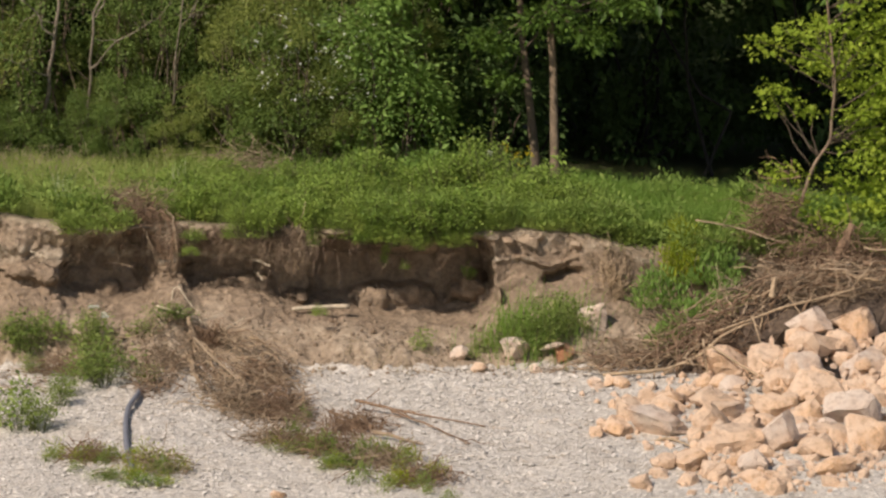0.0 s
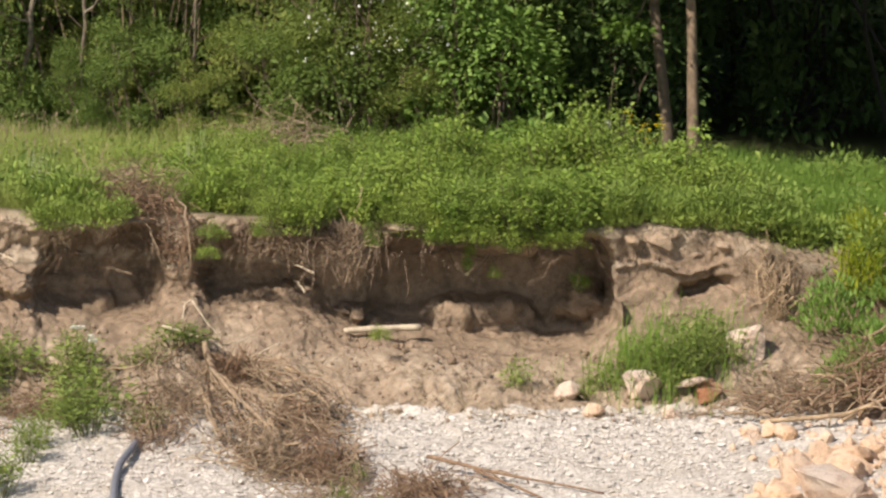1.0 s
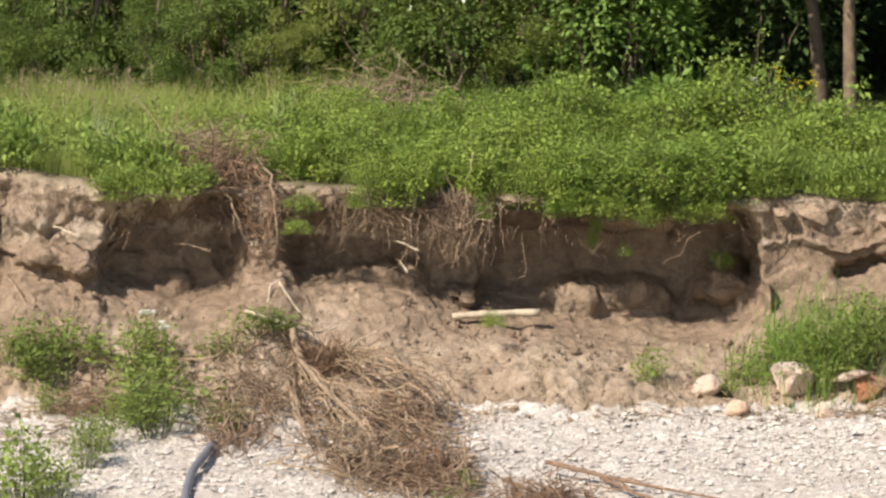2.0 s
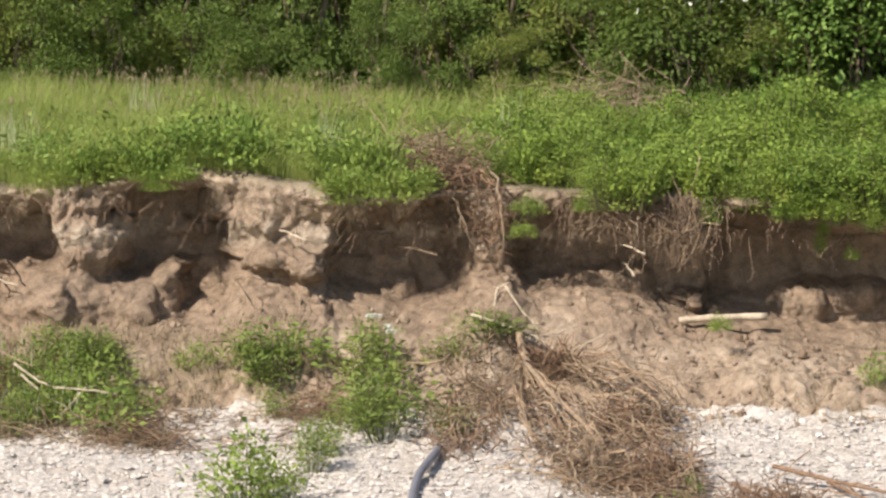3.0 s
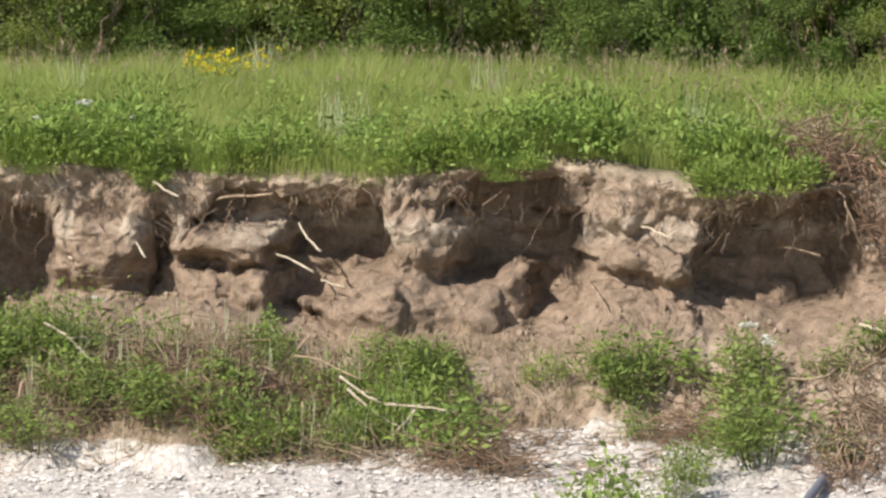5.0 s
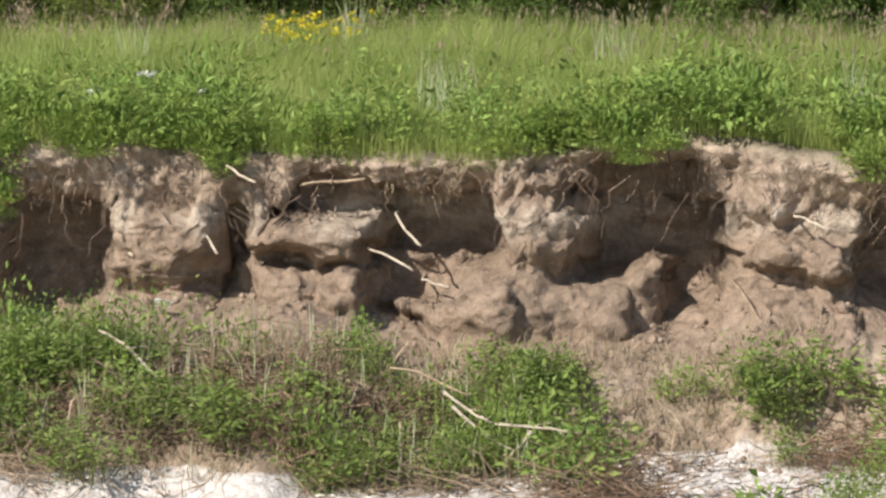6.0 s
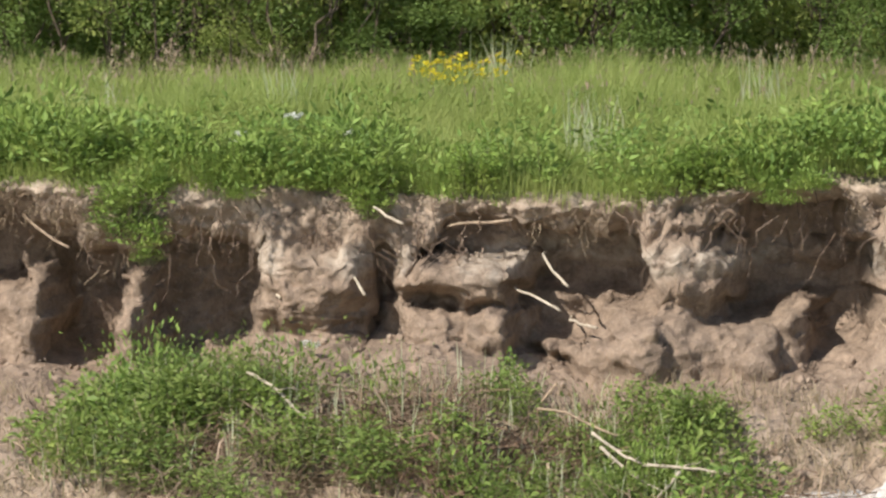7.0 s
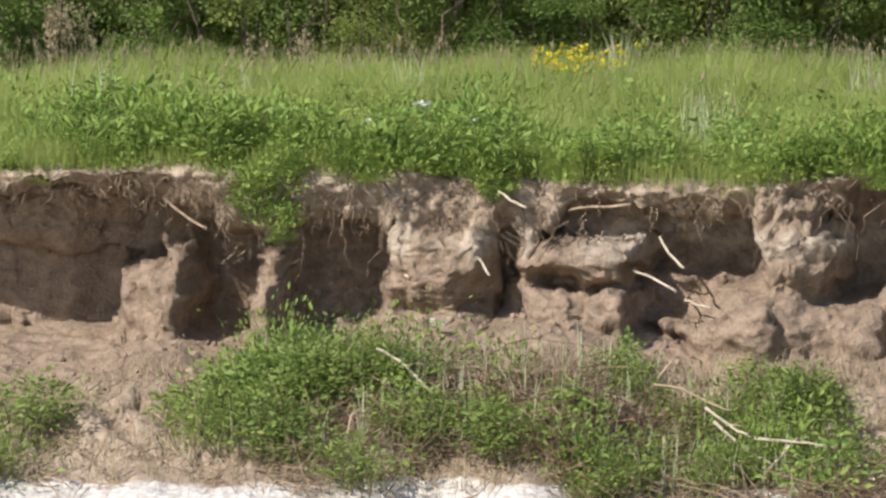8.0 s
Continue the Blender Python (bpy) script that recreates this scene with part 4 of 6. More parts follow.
def meadow():
    g = np.random.default_rng(31)
    n = 330000
    x = g.uniform(-9.6, 10.8, n)
    y = lip_y(x) + 0.03 + 5.4 * g.uniform(0, 1, n) ** 1.2
    patch = fbm(x, y, 0, 0.9, 3, seed=51)
    keep = ((x < -0.3) | (x > 5.0) | (g.uniform(0, 1, n) < 0.2)) & ((x < 5.0) | (y < 3.4)) & ((x < -0.3) | (y > 0.45)) & ~((x > -2.2) & (x < -1.0) & (y < -0.02)) & ((y > 0.35) | (g.uniform(0, 1, n) < 0.7 + 0.4 * vnoise(x * 2.1, 0, 0, 57)))
    x, y, patch = x[keep], y[keep], patch[keep]
    n = len(x)
    h = (0.34 + 0.12 * patch + 0.1 * smooth(y, 0, 3)) * g.uniform(0.6, 1.25, n)
    h = h * (0.65 + 0.35 * smooth(y, -0.1, 0.6))
    lean = g.normal(0, 0.36, (n, 3)) * np.array([1, 1, 0]) + np.array([0.06, 0, 0])
    lean[:, 1] -= 0.6 * (1 - smooth(y, -0.2, 0.25))
    base = np.stack([x, y, field_z(x, np.maximum(y, -0.1)) - 0.02 - 0.12 * g.uniform(0, 1, n) * (1 - smooth(y, -0.25, -0.05))], 1)
    wide = g.uniform(0.0035, 0.008, n)
    for name, label, sel, mat in (("meadow_grass", "tall pale green meadow grass on top of the bank", x < 1.5 + patch, GRASS), ("lush_grass", "lush dark green grass at the edge of the wood", x >= 1.5 + patch, GRASS_LUSH)):
        v, f = blades(base[sel], h[sel], lean[sel], wide[sel], g)
        tagged(new(name, mesh(name, v, f, mat)), label, "grass", kind="stuff")
    n = 42000
    x = g.uniform(-9.6, 9.8, n)
    y = -0.2 + 3.6 * g.uniform(0, 1, n) ** 2.2
    keep = (fbm(x, y, 0, 0.7, 3, seed=53) > -0.1) & ((x < -0.3) | (y > 0.4))
    x, y = x[keep], y[keep]
    pts = np.stack([x, y, field_z(x, np.maximum(y, -0.1)) + g.uniform(0.08, 0.4, len(x))], 1)
    v, f = leaf_cloud(pts, g.normal(0, 1, (len(x), 3)) + np.array([0, 0, 0.7]), 0.05, g, 0.5)
    tagged(new("meadow_herbs", mesh("meadow_herbs", v, f, LEAF_HERB)), "small leafy herbs growing through the meadow grass", "herbs", kind="stuff")
    n = 1150
    x = np.where(g.uniform(0, 1, n) < 0.8, g.uniform(-9.6, -0.5, n), g.uniform(-9.6, 1.6, n))
    y = 1.2 + 3.7 * g.uniform(0, 1, n) ** 0.35
    h = g.uniform(0.36, 0.6, n)
    lean = g.normal(0, 0.1, (n, 3)) * np.array([1, 1, 0])
    base = np.stack([x, y, field_z(x, y)], 1)
    v, f = blades(base, h, lean, np.full(n, 0.006), g)
    heads = Heap()
    heads.add(v, f)
    tip = base + np.array([[0, 0, 1]]) * h[:, None] * 0.8 + lean * h[:, None] * 0.6
    v, f = leaf_cloud(np.repeat(tip, 3, 0) + g.normal(0, 0.012, (n * 3, 3)), g.normal(0, 0.3, (n * 3, 3)) + np.array([0, 0, 1.0]), 0.04, g, 0.26, 0.0)
    heads.add(v, f)
    ob = new("grass_seed_heads", heads.mesh("grass_seed_heads", GRASS_SEED))
    tagged(ob, "pinkish brown seed heads of tall meadow grass", "grass", kind="stuff")


meadow()
g = np.random.default_rng(205)
n = 700
x, y = 5.3 + g.normal(0, 0.36, n), -1.2 + g.normal(0, 0.25, n)
v, f = blades(np.column_stack([x, y, slope_z(x, y)]), g.uniform(0.15, 0.7, n), g.normal(0, 0.45, (n, 3)) * np.array([1, 1, 0]), g.uniform(0.006, 0.012, n), g)
tagged(new("tall_grass", mesh("tall_grass", v, f, GRASS_LUSH)), "tall fresh grass among the weeds on the slump", "grass", kind="stuff")


# ---------------------------------------------------------------- shrubs and trees behind the meadow
def shrub(name, label, seed, w, d, h, count, leaf, mat, clusters=90, low=0.0, group="", category="shrub", bark=BARK, stems=7, lumps=(0.12, 0.30)):
    """Several stems and a crown of leaf clusters with an uneven outline."""
    g = np.random.default_rng(seed)
    ob = thing(name, label, category, group)
    c = g.uniform(-1, 1, (clusters * 4, 3))
    q = (c[:, 0] ** 2 + c[:, 1] ** 2 + (np.maximum(c[:, 2], 0)) ** 2)
    c = c[(q < 1.05) & (q > 0.12)][:clusters]
    c = np.stack([c[:, 0] * w / 2, c[:, 1] * d / 2, low + (c[:, 2] + 1) / 2 * (h - low)], 1)
    k = len(c)
    pick = g.integers(0, k, count)
    size = g.uniform(*lumps, k)
    off = g.normal(0, 1, (count, 3))
    off *= (np.minimum(np.linalg.norm(off, axis=1), g.uniform(1.2, 2.2, count)) / np.linalg.norm(off, axis=1))[:, None]
    off *= size[pick][:, None] * np.array([1.2, 1.0, 0.75])
    p = c[pick] + off
    p[:, 2] = np.maximum(p[:, 2], low * 0.8 + 0.02)
    ways = off / size[pick][:, None] + g.normal(0, 0.5, (count, 3)) + np.array([0, -0.3, 0.2])
    v, f = leaf_cloud(p, ways, leaf, g)
    part("crown", mesh("crown", v, f, mat), ob)
    hp = Heap()
    for i in range(stems):
        top = c[int(g.integers(0, k))]
        hp.add(*tube(crooked((g.normal(0, 0.15), g.normal(0, 0.1), -0.1), top, 0.12, 9, g), np.linspace(0.03, 0.006, 9), 6))
    for i in range(stems * 6):
        q = c[int(g.integers(0, k))]
        hp.add(*tube(crooked(q * np.array([0.7, 0.7, 0.8]), q + g.normal(0, 0.15, 3), 0.15, 5, g), np.linspace(0.010, 0.003, 5), 4))
    tagged(part("trunk", hp.mesh("trunk", bark), ob), kind="stuff")
    return ob


g = np.random.default_rng(44)
kinds = [shrub("hedge_shrub", "dense green hawthorn hedge shrub behind the meadow", 90 + i, 2.4, 1.8, 3.4, 13500, 0.052, LEAF_HEDGE if i % 2 == 0 else LEAF_DARK,
               clusters=30, group="hedge behind the meadow", lumps=(0.13, 0.26), stems=9) for i in range(4)]
places = []
for i, x in enumerate(np.arange(-11.5, 4.4, 1.0)):
    big = g.uniform(0.6, 1.05)
    places.append((x + g.uniform(-0.3, 0.3), 5.0 + g.uniform(0, 1) * 2.0, 1.95, big * 0.8, big * g.uniform(0.9, 1.3)))
for i, x in enumerate(np.arange(-12, 4.5, 1.15)):
    places.append((x + g.uniform(-0.3, 0.3), 7.6 + g.uniform(-0.4, 0.8), 2.0, g.uniform(1.0, 1.3), g.uniform(1.2, 1.6)))
for i, x in enumerate(np.arange(-11, 4.3, 0.85)):
    big = g.uniform(0.34, 0.58)
    places.append((x + g.uniform(-0.3, 0.3), 4.9 + g.uniform(0, 0.5), 1.93, big * 1.1, big * g.uniform(0.8, 1.1)))
spread(kinds, places, g)
for i in range(16):
    g2 = np.random.default_rng(2000 + i)
    x, y = g2.uniform(-2.2, 0.9), g2.uniform(6.3, 7.0)
    h = g2.uniform(2.2, 3.6)
    ob, line = None, crooked((x, y, 1.9), (x + g2.normal(0, 0.35), y - 0.1, 1.9 + h), 0.05, 9, g2)
    hp = Heap()
    hp.add(*tube(line, np.linspace(0.016, 0.004, 9), 6))
    for k in range(7):
        q = line[int(g2.integers(3, 9))]
        hp.add(*tube(crooked(q, q + g2.normal(0, 1, 3) * np.array([0.3, 0.15, 0.2]) + np.array([0, 0, 0.15]), 0.1, 5, g2), np.linspace(0.007, 0.002, 5), 4))
    tagged(new("dead_sapling", hp.mesh("dead_sapling", BARK_PALE)), "thin pale dead sapling standing in the hedge", "sapling", "dead saplings in the hedge")


def tree(name, label, base, top, radius, seed, lean_pts, bark, category="tree"):
    g = np.random.default_rng(seed)
    ob = thing(name, label, category)
    pts = np.array([base, *lean_pts, top], float)
    t = np.linspace(0, 1, 26)
    line = np.stack([np.interp(t, np.linspace(0, 1, len(pts)), pts[:, i]) for i in range(3)], 1)
    line[:, :2] += 0.02 * np.stack([vnoise(t * 9, 0, 0, seed), vnoise(t * 9, 5, 0, seed)], 1)
    part("trunk", mesh("trunk", *tube(line, radius * (1.15 - 0.6 * t) * (1 + 0.35 * np.exp(-t * 22)), 10), bark, True), ob)
    return ob, line


def crown(parent, centres, count, leaf, mat, seed, sizes=(0.2, 0.4), flat=0.6, aspect=0.5):
    g = np.random.default_rng(seed)
    c = np.asarray(centres, float)
    pick = g.integers(0, len(c), count)
    size = g.uniform(*sizes, len(c))
    off = g.normal(0, 1, (count, 3)) * size[pick][:, None] * np.array([1, 1, flat])
    v, f = leaf_cloud(c[pick] + off, off + g.normal(0, 0.3, (count, 3)), leaf, g, aspect, 0.35)
    part("crown", mesh("crown", v, f, mat), parent)


def limbs(parent, line, centres, seed, bark, r=0.03, clear=0.0):
    g = np.random.default_rng(seed)
    for c in centres:
        away = np.linalg.norm(line - (np.asarray(c) - np.array([0, 0, 0.5])), axis=1)
        k = int(np.argmin(away + 9 * (line[:, 2] < clear)))
        part("limb", mesh("limb", *tube(crooked(line[k], c, 0.08, 8, g), np.linspace(r, 0.005, 8), 5), bark, True), parent)


# the two ash trees at the edge of the wood, with low leafy boughs; the wide roof of leaves is unseen, added to shade
# the wood
ash, line = tree("ash_tree", "slender ash tree at the edge of the dark wood", (6.0, 4.5, 1.95), (5.85, 4.7, 9.0), 0.056, 3, [(5.97, 4.5, 3.6), (5.9, 4.55, 5.2)], BARK_PALE)
low = [(6.55, 4.2, 4.05), (6.35, 4.0, 4.2), (5.2, 4.2, 4.0), (5.0, 4.1, 4.1), (5.6, 4.0, 4.35), (6.0, 3.9, 4.5), (6.8, 4.0, 4.6), (5.3, 4.4, 3.5), (7.2, 4.2, 4.5)]
g = np.random.default_rng(61)
roof = [(g.uniform(3.2, 8.6), g.uniform(3.6, 8.0), g.uniform(4.9, 8.5)) for i in range(90)]
crown(ash, low, 2400, 0.085, LEAF_ASH, 62, (0.12, 0.22), 0.5)
crown(ash, roof, 12000, 0.17, LEAF_ASH, 63, (0.25, 0.5))
limbs(ash, line, low + roof[:40], 64, BARK, clear=4.4)
ash2, line = tree("ash_tree", "thin leaning ash trunk in the shade of the wood", (5.8, 5.1, 1.95), (5.4, 5.4, 8.5), 0.06, 4, [(5.72, 5.1, 2.9), (5.6, 5.2, 4.0), (5.5, 5.3, 5.5)], BARK)
roof = [(g.uniform(6.0, 12.0), g.uniform(5.0, 11.0), g.uniform(4.9, 9.0)) for i in range(110)]
crown(ash2, roof, 14000, 0.19, LEAF_ASH, 65, (0.3, 0.55))
limbs(ash2, line, roof[:30], 66, BARK, clear=4.6)
# leafy ash saplings left of the trunks
sap = shrub("ash_sapling", "bushy young ash with bright feathery leaves", 95, 1.8, 1.3, 3.2, 11000, 0.072, LEAF_SAPLING, clusters=44, category="tree", bark=BARK)
sap.matrix_world = pose(3.75, 5.0, 1.95)
# this sapling takes the darkened leaf green in place of real shade
sap2 = shrub("ash_sapling", "young ash shrub in front of the wood", 96, 1.6, 1.2, 2.4, 5000, 0.09, LEAF_SHADED, clusters=50, category="tree", bark=BARK)
sap2.matrix_world = pose(5.2, 6.2, 1.95)
thorn = shrub("hawthorn_shrub", "hawthorn shrub with sprays of white blossom", 98, 2.0, 1.2, 3.0, 11500, 0.048, LEAF_DARK, clusters=40, lumps=(0.12, 0.3))
thorn.matrix_world = pose(2.6, 4.9, 1.95)
gb = np.random.default_rng(198)
spray = np.repeat(gb.uniform((-0.8, -0.65, 1.2), (0.9, -0.35, 2.6), (78, 3)), 4, 0) + gb.normal(0, 0.04, (312, 3))
part("blossom", mesh("blossom", *leaf_cloud(spray, gb.normal(0, 1, (312, 3)), 0.028, gb, 0.9), PETAL_WHITE), thorn, "small white blossom")
# the dark wood behind; its shade is put into leaf and bark colour
g = np.random.default_rng(71)
kinds = [shrub("wood_tree", "tree of the wood, its shade coloured into leaf and bark", 97 + i, 4.2, 3.4, 6.0, 13000, 0.115, LEAF_SHADED, clusters=130, category="tree", group="trees of the wood", bark=BARK_SHADED) for i in range(2)]
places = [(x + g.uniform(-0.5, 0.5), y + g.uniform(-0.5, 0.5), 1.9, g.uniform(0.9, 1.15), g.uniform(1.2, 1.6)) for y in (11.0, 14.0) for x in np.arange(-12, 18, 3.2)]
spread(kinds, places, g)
# trees with unseen high crowns, added to block the sun from the wood
g = np.random.default_rng(73)
tall = shrub("forest_tree", "tall broad-leaved tree added to shade the wood from above", 99, 6.0, 5.0, 9.0, 15000, 0.16, LEAF_SHADED, clusters=150, low=3.4, category="tree", group="trees of the wood", bark=BARK_SHADED, stems=2)
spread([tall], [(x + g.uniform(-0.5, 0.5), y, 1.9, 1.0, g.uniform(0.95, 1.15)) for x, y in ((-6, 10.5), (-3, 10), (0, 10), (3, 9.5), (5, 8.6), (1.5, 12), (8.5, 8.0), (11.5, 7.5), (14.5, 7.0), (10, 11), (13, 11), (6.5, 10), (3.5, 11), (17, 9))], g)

# added sheet for the wood's dark depth, its colour lifted for haze
xs, zs = np.meshgrid(np.linspace(-60, 60, 160), np.linspace(0, 1, 24))
ys = 17.5 + 14 * zs + 1.6 * fbm(xs, zs * 20, 0, 3.0, 4, 0.6, seed=61)
zz = 1.6 + 15 * zs ** 0.9 + 1.2 * fbm(xs, zs * 20, 0, 2.2, 4, 0.6, seed=62)
r, c = np.meshgrid(np.arange(23), np.arange(159), indexing="ij")
i = (r * 160 + c).ravel()
m, t, p = material("wood_backdrop")
t.links.new(mix(t, grain(t, 3, 6, 0.7), (0.06, 0.085, 0.035), (0.13, 0.17, 0.07)), p.inputs["Base Color"])
p.inputs["Roughness"].default_value = 1.0
p.inputs["Specular IOR Level"].default_value = 0.0
bump(t, p, grain(t, 5, 6), 1.0, 0.6)
tagged(new("backdrop", mesh("backdrop", np.stack([xs, ys, zz], 2).reshape(-1, 3), np.stack([i, i + 1, i + 161, i + 160], 1), m, True)), "added backdrop sheet for the dark depth behind the trees", "wood", kind="structure")

# the young maple at the end of the bank
maple, line = tree("young_maple", "young maple leaning over the bank with sunlit yellow-green leaves", (8.86, -0.1, 1.75), (9.3, 0.0, 5.2), 0.024, 8,
                   [(9.12, -0.1, 2.55), (9.4, -0.1, 3.05), (9.46, -0.05, 3.9)], BARK_PALE)
g = np.random.default_rng(81)
tips = [(g.uniform(9.2, 10.7), g.uniform(-0.2, 1.0), g.uniform(1.9, 5.4)) for i in range(150)]
tips = [p for p in tips if p[0] > 9.5 + 0.2 * math.sin(p[2] * 2.6) - (0.25 if p[2] > 3.9 else 0)]
tips += [(8.4, -0.1, 4.35), (8.58, -0.1, 4.2), (8.75, -0.1, 4.5), (8.95, 0.0, 4.4), (8.55, 0.0, 3.7), (8.72, 0.0, 3.6), (8.6, 0.0, 3.4), (8.62, 0, 2.5), (8.75, 0, 2.62), (9.0, 0, 2.5), (9.1, 0, 3.4), (9.15, 0, 4.0),
         (8.95, -0.1, 2.15), (9.25, -0.2, 1.95), (9.4, -0.2, 1.8)]
crown(maple, tips, 10000, 0.066, LEAF_MAPLE, 82, (0.09, 0.19), 0.45, 0.8)
limbs(maple, line, [q for q in tips if q[2] > 2.7][:34] + tips[-15:-4], 83, BARK, 0.009)


# ---------------------------------------------------------------- dead wood, roots and flotsam
def stick(name, label, points, r0, r1, mat, category="branch", group="", sides=7, twigs=0, seed=0, bent=0.012):
    """A crooked branch with a few broken side twigs, one mesh."""
    g = np.random.default_rng(seed)
    pts = np.asarray(points, float)
    t = np.linspace(0, 1, 12)
    u = np.linspace(0, 1, len(pts))
    line = np.stack([np.interp(t, u, pts[:, i]) for i in range(3)], 1)
    size = np.linalg.norm(pts[-1] - pts[0])
    line[1:-1] += np.cumsum(g.normal(0, bent * min(size, 1.2), (10, 3)), axis=0) * 0.5 * np.sin(np.linspace(0.3, 2.84, 10))[:, None]
    h = Heap()
    h.add(*tube(line, (r0 + (r1 - r0) * t) * g.uniform(0.88, 1.12, 12), sides))
    for i in range(twigs):
        k = int(g.integers(3, 11))
        d = g.normal(0, 1, 3) * 0.7 + (pts[-1] - pts[0]) / size
        h.add(*tube(crooked(line[k], line[k] + d / np.linalg.norm(d) * size * g.uniform(0.12, 0.3), 0.1, 5, g), np.linspace(r0 * 0.4, 0.002, 5), 4))
    return tagged(new(name, h.mesh(name, mat, True)), label, category, group)


def on(x, y, lift=0.0):
    return (x, y, float(slope_z(x, y)) + lift)


# bare pale trees at the near side of the hedge
BARK_GREY = dead_wood("bleached_bark", (0.20, 0.165, 0.12), (0.40, 0.34, 0.26), 10)
for i, (line, r, boughs) in enumerate((([(-1.25, 6.9, 1.95), (-1.13, 6.0, 3.35), (-0.97, 5.6, 4.65), (-0.9, 5.6, 5.7)], 0.036, [((-1.12, 5.95, 3.45), (-1.77, 5.3, 3.75)), ((-1.05, 5.77, 4.05), (-1.5, 5.4, 4.6))]),
                                       ([(-0.6, 6.9, 1.95), (-0.53, 6.0, 3.5), (-0.43, 5.6, 4.5), (-0.4, 5.6, 5.5)], 0.028, [((-0.52, 5.95, 3.55), (0.3, 5.2, 4.25)), ((-0.45, 5.68, 4.3), (-0.15, 5.4, 4.9))]),
                                       ([(0.6, 6.9, 1.95), (0.68, 5.9, 3.6), (0.79, 5.5, 4.6), (0.85, 5.5, 5.4)], 0.017, [((0.73, 5.7, 4.1), (1.1, 5.3, 4.7))]))):
    g = np.random.default_rng(2100 + i)
    ob = thing("dead_tree", "bare pale dead tree standing in the hedge", "tree", "dead trees in the hedge")
    path = np.stack([np.interp(np.linspace(0, 3, 14), range(4), [q[k] for q in line]) for k in range(3)], 1)
    path[1:-1] += g.normal(0, 0.025, (12, 3))
    part("trunk", mesh("trunk", *tube(path, np.linspace(r, r * 0.5, 14), 8), BARK_GREY, True), ob)
    for a, b in boughs:
        h = Heap()
        limb = crooked(a, b, 0.06, 8, g)
        h.add(*tube(limb, np.linspace(r * 0.5, r * 0.18, 8), 6))
        for k in range(5):
            q = limb[int(g.integers(2, 8))]
            h.add(*tube(crooked(q, q + g.normal(0, 1, 3) * np.array([0.2, 0.08, 0.16]) + np.array([0, 0, 0.08]), 0.1, 5, g), np.linspace(r * 0.2, 0.003, 5), 4))
        part("bough", h.mesh("bough", BARK_GREY), ob)

z = on(2.08, -0.3)[2]
stick("driftwood_log", "short peeled pale log lying on the slumped earth", [(2.08, -0.34, z + 0.035), (2.47, -0.33, z + 0.05), (2.86, -0.3, z + 0.06)], 0.028, 0.034, PEELED, "log", seed=1)
# broken roots that stick out of the face: base x, z, tip x, z
for i, (x0, z0, x1, z1, y1) in enumerate(((-4.10, 1.56, -3.92, 1.37, -0.5), (-4.30, 1.35, -3.97, 1.21, -0.55), (-3.92, 1.13, -3.73, 1.09, -0.5), (-3.42, 1.55, -3.02, 1.33, -0.3),
                                          (-1.44, 1.56, -1.2, 1.49, -0.55), (-5.46, 1.49, -5.28, 1.31, -0.5), (-5.24, 1.87, -5.02, 1.79, -0.5), (-7.62, 1.83, -7.28, 1.62, -0.4),
                                          (1.58, 1.42, 1.78, 1.36, -0.45), (-5.95, 1.36, -5.86, 1.28, -0.4), (-0.4, 1.36, -0.05, 1.32, -0.1), (-4.75, 1.72, -4.3, 1.80, -0.35),
                                          (-5.1, 1.0, -4.85, 0.7, -0.75), (-1.85, 1.12, -1.65, 0.86, -0.6), (1.62, 1.24, 1.68, 1.17, -0.5))):
    stick("broken_root", "pale broken root end sticking out of the bank", [(x0 - 0.02, 0.45, z0 - 0.05), (x0, y1 + 0.2, z0), ((x0 + x1) / 2, y1 + 0.1, (z0 + z1) / 2), (x1, y1, z1)], 0.008, 0.011, PEELED if i not in (3, 7, 10, 11, 12, 13) else DRIFT,
          "root", "broken roots in the bank", 6, seed=20 + i)


def rootlets():
    """Fine roots that hang from the turf all along the bank."""
    g = np.random.default_rng(91)
    h = Heap()
    for i in range(900):
        tangle = i < 170
        x = (1.62, 1.95, 2.1, 2.2, 2.05, 1.1)[i % 6] + g.normal(0, 0.07) if tangle else g.uniform(-9.1, 6.6)
        if not tangle and vnoise(x * 2.3, 0, 0, 88) < g.uniform(-0.6, 0.5):
            continue
        lip = float(along(LIP, x))
        z = lip - g.uniform(0.02, 0.14 if tangle else 0.4)
        d = g.uniform(0.12, 0.6) if tangle else 0.05 + 0.4 * g.uniform() ** 2.5
        y = -0.3 + g.uniform(-0.08, 0.1) if tangle else float(lip_y(np.array([x]))[0]) - 0.03 + g.uniform(-0.04, 0.06)
        h.add(*tube(crooked((x, y, z), (x + g.normal(0, 0.3 if tangle else 0.5) * d, y - g.uniform(0, 0.1), z - d), 0.26, 6, g), np.linspace(0.0042 if tangle else 0.0055, 0.0014, 6), 3))
    tagged(new("rootlets", h.mesh("rootlets", ROOT_FINE)), "fine brown roots hanging from the torn turf", "roots", kind="stuff")


rootlets()
for i in range(26):
    g = np.random.default_rng(400 + i)
    x = 1.95 + g.normal(0, 0.28)
    z = float(along(LIP, x)) - 0.1
    stick("hanging_root", "brown root hanging out of the torn turf", crooked((x, -0.28, z), (x + g.normal(0, 0.06), -0.4, z - g.uniform(0.3, 0.62)), 0.14, 7, g), 0.007, 0.003, ROOT_FINE if i % 4 else DRIFT,
          "root", "roots under the turf", 5, 2, 400 + i)

